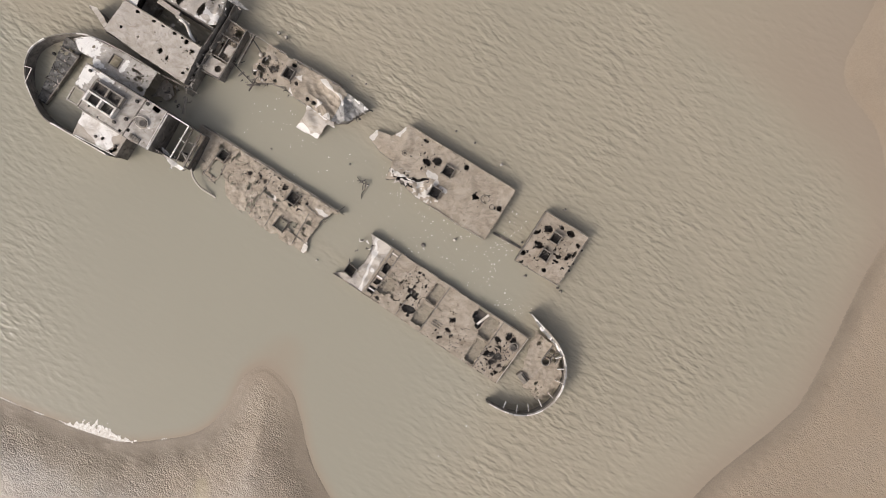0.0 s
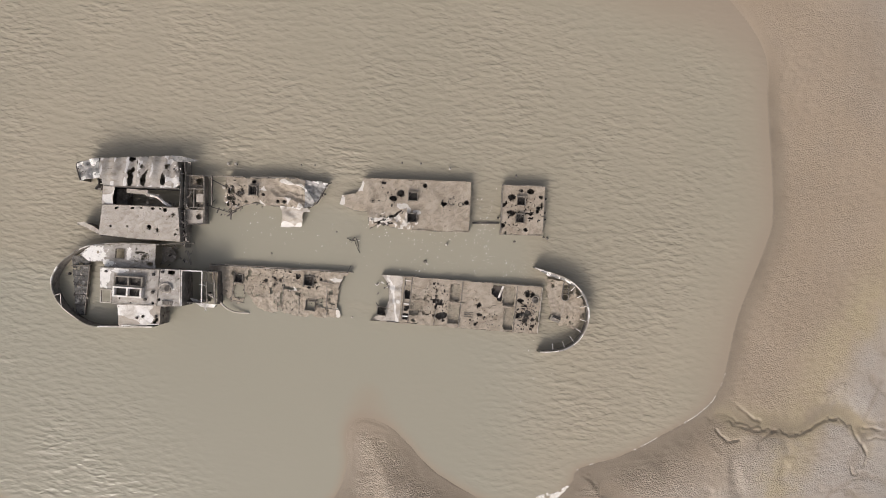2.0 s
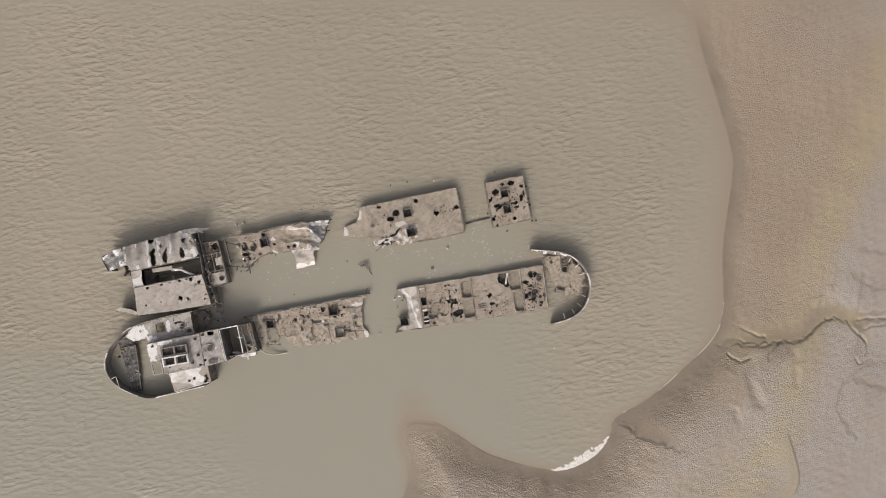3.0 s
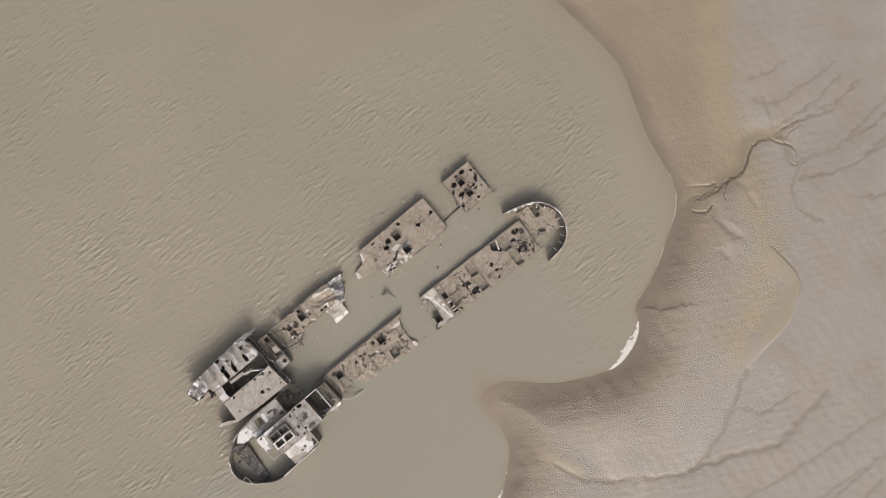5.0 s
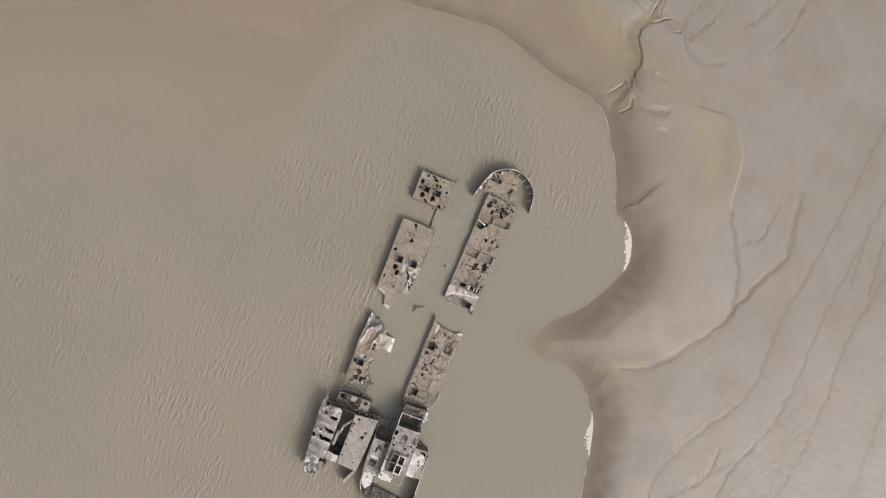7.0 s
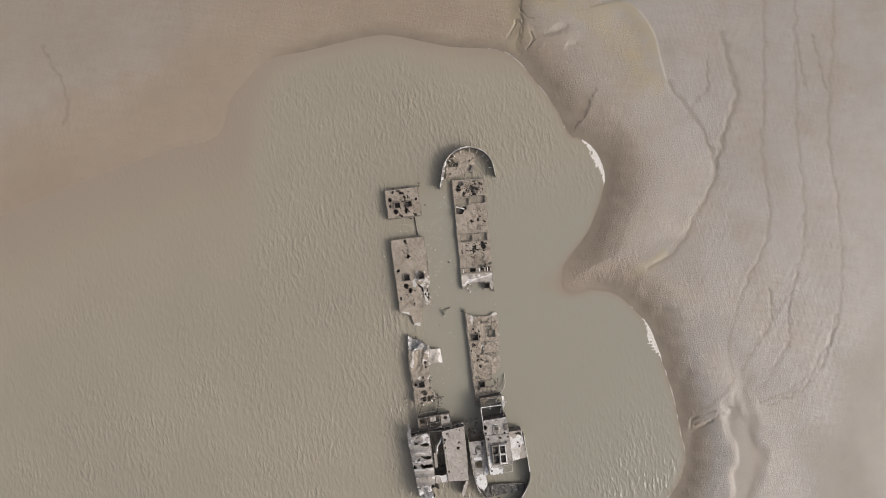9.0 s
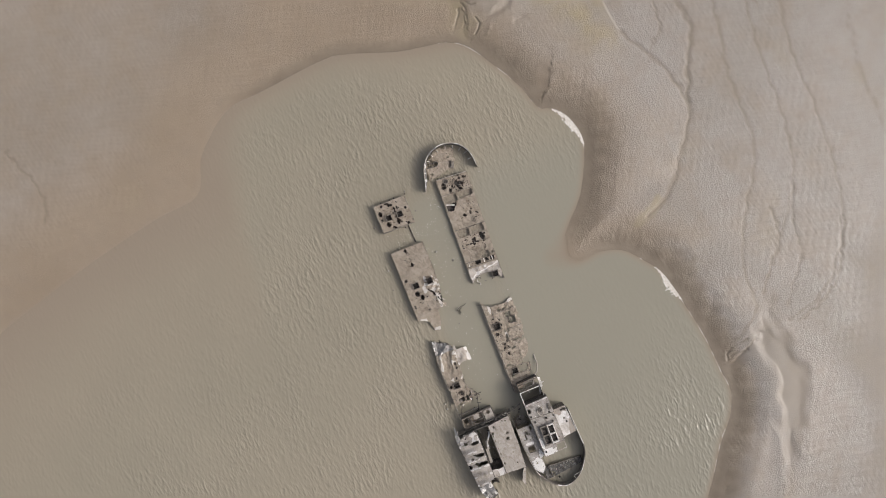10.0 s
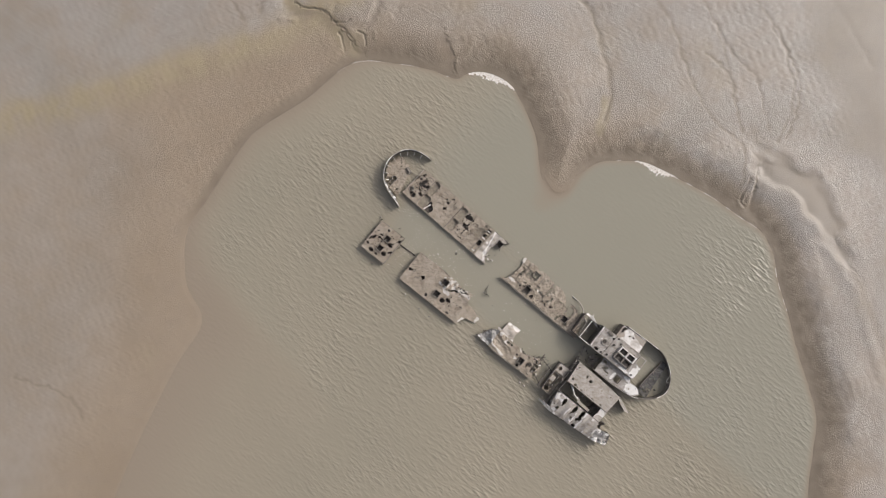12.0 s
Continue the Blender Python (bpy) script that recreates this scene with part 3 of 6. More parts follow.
def hole_fn(ovals=(), boxes=(), rot=(), seed=1.0, worms=()):
    """Where the plate is gone: rusted ovals (u, v, ru, rv), boxes (u0, u1, v0, v1), and patches (u, v, r, limit) peppered with small perforations,
    the more the lower the limit; worms (u, v, r, width) are winding tears."""
    rnd, spots = random.Random(int(seed * 101)), {}
    for a, b, r, lim in rot:
        for _ in range(int(3.14 * r * r * max(0.15, 0.55 - lim) * 15.0)):
            q, w = r * rnd.random() ** 0.7, rnd.uniform(0, 6.283)
            cu, cv = a + q * math.cos(w), b + q * math.sin(w)
            big = rnd.random() < 0.10
            s = rnd.uniform(0.18, 0.44) if big else rnd.uniform(0.05, 0.14)
            k = rnd.uniform(0.25, 0.9)
            ru, rv = (s, s * k) if rnd.random() < 0.4 else (s * k, s)
            for i in range(int((cu - 0.75) // 0.5), int((cu + 0.75) // 0.5) + 1):
                for j in range(int((cv - 0.75) // 0.5), int((cv + 0.75) // 0.5) + 1):
                    spots.setdefault((i, j), []).append((cu, cv, ru, rv))

    def g(u, v):
        for a, b, ra, rb in ovals:
            du, dv = (u - a) / ra, (v - b) / rb
            if abs(du) < 1.7 and abs(dv) < 1.7 and du * du + dv * dv + 0.75 * n2(u, v, 2.2, seed) + 0.5 * n2(u, v, 6, seed + 1) < 1:
                return True
        for a, b, c, d in boxes:
            w, x = 0.14 * n2(u, v, 2.0, seed + 2) + 0.06 * n2(u, v, 6.5, seed + 2), 0.14 * n2(u, v, 2.0, seed + 5)
            if a < u + w < b and c < v + x < d:
                return True
        for a, b, ra, rb in spots.get((int(u // 0.5), int(v // 0.5)), ()):
            if ((u - a) / ra) ** 2 + ((v - b) / rb) ** 2 + 1.3 * n2(u, v, 3.4, seed + 3) + 0.7 * n2(u, v, 8, seed + 7) < 1:
                return True
        for a, b, r, w in worms:
            if (u - a) ** 2 + (v - b) ** 2 < r * r and n2(u, v, 0.8, seed + 13) > -0.15:
                if abs(n2(u, v, 0.5, seed + 11) + 0.35 * n2(u, v, 1.6, seed + 12) + 0.12 * n2(u, v, 5, seed)) < w:
                    return True
        return False
    return g


def plate_meshes(name, box, keep, top, cell=0.065, thick=0.035, pale=None):
    """Sheets of plate over box (u0, u1, v0, v1), kept where keep(u, v) says so, at height top(u, v), with real thickness; one mesh for each
    piece that hangs together. Where pale(u, v) holds, old paint is left."""
    u0, u1, v0, v1 = box
    nu, nv = max(1, round((u1 - u0) / cell)), max(1, round((v1 - v0) / cell))
    du, dv = (u1 - u0) / nu, (v1 - v0) / nv
    kept = {(i, j) for i in range(nu) for j in range(nv) if keep(u0 + (i + 0.5) * du, v0 + (j + 0.5) * dv)}
    out, todo = set(), [(i, j) for i in range(-1, nu + 1) for j in (-1, nv)] + [(i, j) for j in range(nv) for i in (-1, nu)]
    while todo:
        c = todo.pop()
        if c in out or c in kept or not (-1 <= c[0] <= nu and -1 <= c[1] <= nv):
            continue
        out.add(c)
        todo += [(c[0] + 1, c[1]), (c[0] - 1, c[1]), (c[0], c[1] + 1), (c[0], c[1] - 1)]
    lost = np.zeros((nu + 12, nv + 12))
    for i in range(nu):
        for j in range(nv):
            if (i, j) not in kept and (i, j) not in out:
                lost[i + 6, j + 6] = 1
    lost = np.pad(lost.cumsum(0).cumsum(1), ((1, 0), (1, 0)))
    left, made = set(kept), []
    while left:
        seed = min(left)
        left.discard(seed)
        piece, todo = [seed], [seed]
        while todo:
            i, j = todo.pop()
            for c in ((i + 1, j), (i - 1, j), (i, j + 1), (i, j - 1)):
                if c in left:
                    left.discard(c)
                    piece.append(c)
                    todo.append(c)
        if len(piece) < 24:
            continue
        mine, ids, co, faces, rim = set(piece), {}, [], [], {}

        def vert(i, j):
            if (i, j) not in ids:
                ids[i, j] = len(co)
                co.append([u0 + i * du, v0 + j * dv])
            return ids[i, j]

        sides = []
        for i, j in sorted(mine):
            a, b, c, d = vert(i, j), vert(i + 1, j), vert(i + 1, j + 1), vert(i, j + 1)
            faces.append((a, b, c, d))
            for (p, q), other in (((a, b), (i, j - 1)), ((b, c), (i + 1, j)), ((c, d), (i, j + 1)), ((d, a), (i - 1, j))):
                if other not in mine:
                    sides.append((p, q))
                    rim.setdefault(p, []).append(q)
                    rim.setdefault(q, []).append(p)
        fixed = {k for (i, j), k in ids.items() if i in (0, nu) or j in (0, nv)}
        for _ in range(1):
            moved = {}
            for k, near in rim.items():
                if k not in fixed:
                    moved[k] = [0.6 * co[k][c] + 0.4 * sum(co[n][c] for n in near) / len(near) for c in (0, 1)]
            for k, c in moved.items():
                co[k] = c
        for k in rim:
            if k not in fixed:
                u, v = co[k]
                co[k] = [u + 0.2 * cell * n2(u, v, 6.3, 2), v + 0.2 * cell * n2(u, v, 6.3, 8)]
        n = len(co)
        tops = [(u, v, top(u, v) + (0.10 * max(-0.3, n2(u, v, 1.7, 21)) if k in rim and k not in fixed else 0.0)) for k, (u, v) in enumerate(co)]
        me = bpy.data.meshes.new(name)
        me.from_pydata(tops + [(u, v, z - thick) for u, v, z in tops], [],
                       faces + [(d + n, c + n, b + n, a + n) for a, b, c, d in faces] + [(p, p + n, q + n, q) for p, q in sides])
        if pale:
            me.attributes.new("paint", "FLOAT", "POINT").data.foreach_set("value", [1.0 if pale(u, v) else 0.0 for u, v in co] * 2)
        near = [min(1.0, (lost[i + 12, j + 12] - lost[i, j + 12] - lost[i + 12, j] + lost[i, j]) / 58) for i, j in ids]
        me.attributes.new("worn", "FLOAT", "POINT").data.foreach_set("value", near * 2)
        me.update()
        made.append(me)
    return made


def deck(parent, name, box, keep, top, material, seams=(), cell=0.065, label="", thick=0.035, pale=None, cross=(), gap=0.004):
    """A deck laid in plates, each a part of its own between the seams along u and across v; paint is left where pale(u, v) holds."""
    u0, u1, v0, v1 = box
    us, vs = [u0, *seams, u1], [v0, *cross, v1]
    for a, b in zip(us[:-1], us[1:]):
        for c, d in zip(vs[:-1], vs[1:]):
            for me in plate_meshes(name, (a + gap, b - gap, c + (gap if c > v0 else 0), d - (gap if d < v1 else 0)), keep, top, cell, thick, pale):
                part(name, me, material, parent, label)


def box_bm(bm, u0, u1, v0, v1, z0, z1, bevel=0.0):
    vs = [bm.verts.new((u, v, z)) for z in (z0, z1) for u, v in ((u0, v0), (u1, v0), (u1, v1), (u0, v1))]
    for f in ((3, 2, 1, 0), (4, 5, 6, 7), (0, 1, 5, 4), (1, 2, 6, 5), (2, 3, 7, 6), (3, 0, 4, 7)):
        bm.faces.new([vs[k] for k in f])
    return bm


def bar(parent, name, p, q, w, h, material, label=""):
    """A straight flat bar from p to q (u, v, z of its top), w wide and h deep."""
    p, q = Vector(p), Vector(q)
    d = (q - p)
    side = Vector((-d.y, d.x, 0))
    side = side.normalized() * w / 2 if side.length > 1e-6 else Vector((w / 2, 0, 0))
    down = Vector((0, 0, -h)) if abs(d.z) < 0.9 * d.length else Vector((0, h, 0))
    bm = bmesh.new()
    vs = [bm.verts.new(x) for x in (p - side, p + side, p + side + down, p - side + down,
                                    q - side, q + side, q + side + down, q - side + down)]
    for f in ((0, 1, 2, 3), (7, 6, 5, 4), (0, 4, 5, 1), (1, 5, 6, 2), (2, 6, 7, 3), (3, 7, 4, 0)):
        bm.faces.new([vs[k] for k in f])
    return part(name, bm, material, parent, label)


def gunwale(parent, p, q, w, h, material, seed):
    """A bent, broken edge bar: uneven lengths, some leaning, some rusted away, with stubs of rail standing on it."""
    rnd = random.Random(seed)
    p, q = Vector(p), Vector(q)
    d = q - p
    side = Vector((-d.y, d.x, 0)).normalized()
    at, far = 0.0, d.length
    while at < far:
        run = min(rnd.uniform(0.8, 2.6), far - at)
        if rnd.random() > 0.12 and run > 0.15:
            a, b = p + d * (at / far), p + d * ((at + run - 0.03) / far)
            a, b = a + side * rnd.uniform(-0.04, 0.04) + Vector((0, 0, rnd.uniform(-0.1, 0.03))), b + side * rnd.uniform(-0.04, 0.04) + Vector((0, 0, rnd.uniform(-0.1, 0.03)))
            bar(parent, "gunwale_bar", a, b, w * rnd.uniform(0.7, 1.1), h, material)
            if rnd.random() < 0.35:
                bar(parent, "rail_stub", a + Vector((0, 0, 0.16)), a + side * rnd.uniform(-0.1, 0.16) + d.normalized() * 0.12 + Vector((0, 0, 0.14)), 0.09, 0.3, m_frame)
        at += run


def wall(parent, name, line, z0, z1, thick, material, label="", lean=0.0, ragged=0.0, closed=False):
    """A plate wall along a line of (u, v); z1 a height or a function of the place; lean: metres outwards at the top."""
    line = [np.array(p, float) for p in line]
    n = len(line)
    bm = bmesh.new()
    rings = []
    for i, p in enumerate(line):
        a = line[i - 1] if i or closed else p
        b = line[(i + 1) % n] if i < n - 1 or closed else p
        d = b - a
        d = d / (np.hypot(*d) + 1e-9)
        nrm = np.array((-d[1], d[0]))
        top = z1(*p) if callable(z1) else z1
        top += ragged * n2(p[0], p[1], 1.3, 3)
        o, t = p + nrm * lean, nrm * thick / 2
        rings.append([bm.verts.new((*(p - t), z0)), bm.verts.new((*(p + t), z0)),
                      bm.verts.new((*(o + t), top)), bm.verts.new((*(o - t), top))])
    pairs = list(zip(rings[:-1], rings[1:])) + ([(rings[-1], rings[0])] if closed else [])
    for r, s in pairs:
        for k in range(4):
            bm.faces.new((r[k], r[(k + 1) % 4], s[(k + 1) % 4], s[k]))
    if not closed:
        bm.faces.new(rings[0][::-1])
        bm.faces.new(rings[-1])
    return part(name, bm, material, parent, label)


def tube(parent, name, line, r, material, label="", sides=10, closed=False):
    """A bent pipe through the points (u, v, z)."""
    line = [Vector(p) for p in line]
    n = len(line)
    bm = bmesh.new()
    rings = []
    for i, p in enumerate(line):
        a = line[i - 1] if i or closed else p
        b = line[(i + 1) % n] if i < n - 1 or closed else p
        d = (b - a).normalized()
        s = d.cross(Vector((0, 0, 1)))
        s = s.normalized() if s.length > 1e-4 else Vector((1, 0, 0))
        w = s.cross(d)
        rings.append([bm.verts.new(p + r * (math.cos(k * 2 * math.pi / sides) * s + math.sin(k * 2 * math.pi / sides) * w)) for k in range(sides)])
    for r0, r1 in list(zip(rings[:-1], rings[1:])) + ([(rings[-1], rings[0])] if closed else []):
        for k in range(sides):
            bm.faces.new((r0[k], r0[(k + 1) % sides], r1[(k + 1) % sides], r1[k]))
    if not closed:
        bm.faces.new(rings[0][::-1])
        bm.faces.new(rings[-1])
    return part(name, bm, material, parent, label, True)


def hatch(parent, u, v, z, a, b, turn=0.0, tilt=0.0):
    """A square deck hatch: coaming of four plates with corner stubs, a sunken rusted cover with battens."""
    m = Matrix.Translation((u, v, z)) @ pose(0, 0, 0, tilt, 0, turn)
    bm = bmesh.new()
    t, h = 0.07, 0.42
    for u0, u1, v0, v1 in ((-a, a, -b, -b + t), (-a, a, b - t, b), (-a, -a + t, -b + t, b - t), (a - t, a, -b + t, b - t)):
        box_bm(bm, u0, u1, v0, v1, -0.62, h)
    for su in (-1, 1):
        for sv in (-1, 1):
            box_bm(bm, su * a - 0.06, su * a + 0.06, sv * b - 0.06, sv * b + 0.06, -0.3, h + 0.16)
    bm.transform(m)
    coaming = part("hatch_coaming", bm, m_frame, parent)
    bm = bmesh.new()
    r = 0.024
    for s in (-1, 1):
        box_bm(bm, -a - 0.12, a + 0.12, s * b - r, s * b + r, h + 0.1, h + 0.16)
        box_bm(bm, s * a - r, s * a + r, -b - 0.12, b + 0.12, h + 0.161, h + 0.22)
    bm.transform(m)
    part("hatch_rail", bm, m_frame, coaming)
    bm = bmesh.new()
    box_bm(bm, -a + t, a - t, -b + t, b - t, -0.30, -0.24)
    for k in range(4):
        c = -a + t + (k + 0.5) * 2 * (a - t) / 4
        box_bm(bm, c - 0.05, c + 0.05, -b + t, b - t, -0.239, -0.18)
    bm.transform(m)
    part("hatch_cover", bm, m_dark, coaming, "dark sunken hatch cover with battens")


def outline_wall(parent, poly, z1, material=None, inset=0.0, name="hull_plating"):
    line = []
    for (a, b), (p, q) in zip(poly, poly[1:] + poly[:1]):
        k = max(1, int(math.hypot(p - a, q - b) / 0.6))
        line += [(a + (p - a) * i / k, b + (q - b) * i / k) for i in range(k)]
    return wall(parent, name, line, WATER_BED, z1, 0.06, material or m_hull, closed=True)


def shade_sheet(parent, u0, u1, v0, v1, z):
    """An added near-black slab that paints the shade seen through small holes."""
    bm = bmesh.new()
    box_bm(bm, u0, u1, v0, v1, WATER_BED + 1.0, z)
    part("hold_shade", bm, m_dark, parent, "dark slab standing for the shade inside the hold")


def scraps(parent, box, z, count, seed, mats, size=(0.25, 0.7), name="torn_scrap"):
    """Bent, jagged shreds of plate sticking up inside box (u0, u1, v0, v1)."""
    rnd = random.Random(seed)
    u0, u1, v0, v1 = box
    for k in range(count):
        u, v, a = rnd.uniform(u0, u1), rnd.uniform(v0, v1), rnd.uniform(0, 6.283)
        long, wide = rnd.uniform(*size), rnd.uniform(*size) * 0.55
        h = z(u, v) if callable(z) else z
        bm = bmesh.new()
        rows, n = [], 4
        for i in range(n):
            f = i / (n - 1)
            w = wide * (1 - 0.75 * f) * rnd.uniform(0.6, 1.2) / 2
            c = Vector((math.cos(a), math.sin(a), 0)) * long * f + Vector((rnd.uniform(-0.07, 0.07), rnd.uniform(-0.07, 0.07), 0.35 * long * f * rnd.uniform(0.2, 1.4)))
            n_ = Vector((-math.sin(a), math.cos(a), rnd.uniform(-0.3, 0.3))) * w
            a += rnd.uniform(-0.5, 0.5)
            c = c + Vector((u, v, h - 0.12))
            rows.append([bm.verts.new(c - n_), bm.verts.new(c + n_), bm.verts.new(c + n_ - Vector((0, 0, 0.05))), bm.verts.new(c - n_ - Vector((0, 0, 0.05)))])
        for r, q in zip(rows[:-1], rows[1:]):
            for i in range(4):
                bm.faces.new((r[i], r[(i + 1) % 4], q[(i + 1) % 4], q[i]))
        bm.faces.new(rows[0][::-1])
        bm.faces.new(rows[-1])
        part(name, bm, mats[k % len(mats)], parent)


LOWER = Site(0, -8.4, 1.6)
STERN = Site(-40, -10.5, 1.6)
SQUARE = Site(11.15, 6.35, 3.2)
LARGE = Site(0, 5.9, 4.3)
UPPER = Site(-30, 6, 4.5)


# ---- fore hull section with open hold frames ----
def fore_section():
    t = thing(LOWER, "fore_hull_section", 3.5, 0, "long rusted hull section with silted, perforated deck", "shipwreck", "wreck sections", 0.6)
    poly = [(-8.1, 3.3), (-5.2, 3.35), (-3.8, 3.4), (2.8, 3.5), (15.5, 3.7), (15.35, -3.2), (9, -3.35), (2.7, -3.4), (-3.7, -3.35),
            (-9.2, -3.5), (-8.6, -2.9), (-7.3, -2.2), (-6.7, -0.4), (-6.9, 1.4), (-7.4, 2.6)]

    def top(u, v):
        z = 1.35 + 0.07 * n2(u, v, 0.4, 1) + 0.05 * n2(u, v, 1.2, 2)
        if u < -5:
            z += 0.25 * n2(u, v, 0.8, 6) - 0.10 * (-5 - u) * (0.5 + 0.5 * n2(u, v, 0.4, 3))
        return z

    gone = hole_fn(
        ovals=[(9.0, 2.6, 0.85, 1.0), (9.3, 1.5, 0.5, 0.5), (-2.6, -0.9, 0.9, 0.8), (-2.9, -1.8, 0.8, 0.4), (1.0, -1.9, 1.1, 0.45), (0.3, 0.2, 0.7, 0.3),
               (13.7, -0.3, 0.5, 0.4), (12.9, -0.5, 0.3, 0.4), (13.3, -1.3, 0.35, 0.5), (12.4, 1.4, 0.4, 0.3), (13.4, 2.5, 0.35, 0.5), (12.9, 0.4, 0.3, 0.3)],
        boxes=[(2.15, 3.55, 0.45, 2.85), (2.15, 3.75, -2.85, -0.05), (9.95, 11.55, 0.55, 3.2), (10.2, 11.6, -3.0, 0.1),
               (-4.45, -3.75, 0.0, 1.4), (-4.45, -3.75, -2.9, -2.0), (-4.4, -3.75, -1.6, -0.9)],
        rot=[(13.6, 0.4, 2.7, 0.14), (13.4, -2.0, 1.8, 0.14), (1.0, 0.0, 2.6, 0.28), (-0.5, 2.2, 1.6, 0.26), (8.0, -1.8, 1.9, 0.30), (5.2, -2.4, 1.4, 0.36), (5.8, 0.5, 1.0, 0.42),
             (-4.1, 2.3, 0.8, 0.25), (-1.8, -2.3, 1.6, 0.36), (-2.6, 0.8, 1.6, 0.45)], seed=4, worms=[(0.6, -0.2, 2.6, 0.03), (8.8, -1.0, 1.4, 0.03)])
    shape = torn(poly, 0.10, 4)
    hatch_box = in_poly([(-8.25, -1.35), (-7.0, -1.25), (-6.9, -2.55), (-8.15, -2.65)])
    deck(t, "deck_plate", (-4.9, 15.6, -3.7, 3.8), lambda u, v: shape(u, v) and not gone(u, v), top, m_deck,
         seams=(-3.7, 0.1, 3.85, 7.8, 11.85))
    ridge = lambda u, v: abs(u + 6.1 + 0.25 * v + 0.5 * n2(u, v, 0.9, 2)) < 0.22 or n2(u, v, 1.3, 9) > 0.5
    deck(t, "torn_plate", (-9.4, -4.92, -3.7, 3.6), lambda u, v: shape(u, v) and not hatch_box(u, v), top, m_roof, label="pale buckled plate at the torn end", pale=ridge)
    outline_wall(t, poly, 1.28)
    hatch(t, -7.6, -1.95, 1.15, 0.66, 0.64, -2)
    shade_sheet(t, -4.8, 15.1, -3.25, 3.25, 0.63)
    for u0, u1, v1 in ((-3.5, -1.2, 3.2), (1.95, 3.7, 3.2), (9.81, 11.7, 3.2)):
        bm = bmesh.new()
        box_bm(bm, u0, u1, -3.2, v1, WATER_BED + 1.0, 0.78)
        part("silt_fill", bm, m_silt, t, "wet silt filling the hold")
    for u, v0, v1 in ((-4.65, -3.2, 3.2), (-3.65, -3.3, 3.35), (3.75, -3.3, 3.4), (11.75, -3.2, 3.5), (0.15, -3.3, -1.0), (15.35, -3.1, 3.6)):
        bar(t, "cross_beam", (u, v0, 1.48), (u + 0.1, v1, 1.48), 0.13, 0.6, m_frame)
    for u0, u1, v in ((-4.6, -1.6, 0.05), (2.2, 4.7, 0.2), (9.9, 11.7, 0.3), (12.0, 13.4, 0.4)):
        bar(t, "girder", (u0, v, 1.42), (u1, v + 0.05, 1.42), 0.14, 0.5, m_deck)
    scraps(t, (-9.0, -6.4, -3.2, 2.8), 1.2, 12, 24, (m_dark, m_white, m_frame))
    scraps(t, (11.8, 15.2, -3.0, 3.3), 1.42, 20, 25, (m_dark, m_frame, m_dark), (0.15, 0.45))
    scraps(t, (-3.4, 2.0, -2.8, 2.9), 1.42, 22, 26, (m_dark, m_frame, m_deck), (0.12, 0.4))
    gunwale(t, (0.8, 3.50, 1.60), (15.5, 3.72, 1.60), 0.13, 0.5, m_frame, 1)
    gunwale(t, (-8.1, 3.35, 1.55), (-3.6, 3.45, 1.55), 0.12, 0.5, m_frame, 2)
    gunwale(t, (-9.2, -3.5, 1.40), (15.35, -3.24, 1.40), 0.09, 0.3, m_deck, 3)
    bar(t, "bent_strut", (9.2, 1.5, 1.50), (9.75, 3.3, 1.62), 0.28, 0.05, m_white, "pale bent strut")
    tube(t, "vent_pot", [(14.6, 1.75, 1.2), (14.6, 1.75, 1.5)], 0.44, m_dark)
    for v in (-1.05, -1.35, -1.65):
        bar(t, "deck_slat", (4.4, v, 1.45), (5.7, v + 0.04, 1.45), 0.09, 0.12, m_frame)
    bar(t, "end_rail", (15.3, -3.1, 1.6), (15.45, 3.6, 1.6), 0.10, 0.3, m_roof)
    for u0, u1, v in ((-4.5, -3.7, 2.8), (-4.5, -3.7, -2.4), (-4.5, -3.7, -0.6)):
        bar(t, "girder", (u0, v, 1.5), (u1, v, 1.5), 0.16, 0.3, m_white)
    tube(t, "vent_collar", [(14.6 + 0.52 * math.cos(k * math.pi / 10), 1.75 + 0.52 * math.sin(k * math.pi / 10), 1.5) for k in range(20)], 0.09, m_frame, closed=True)
    return t


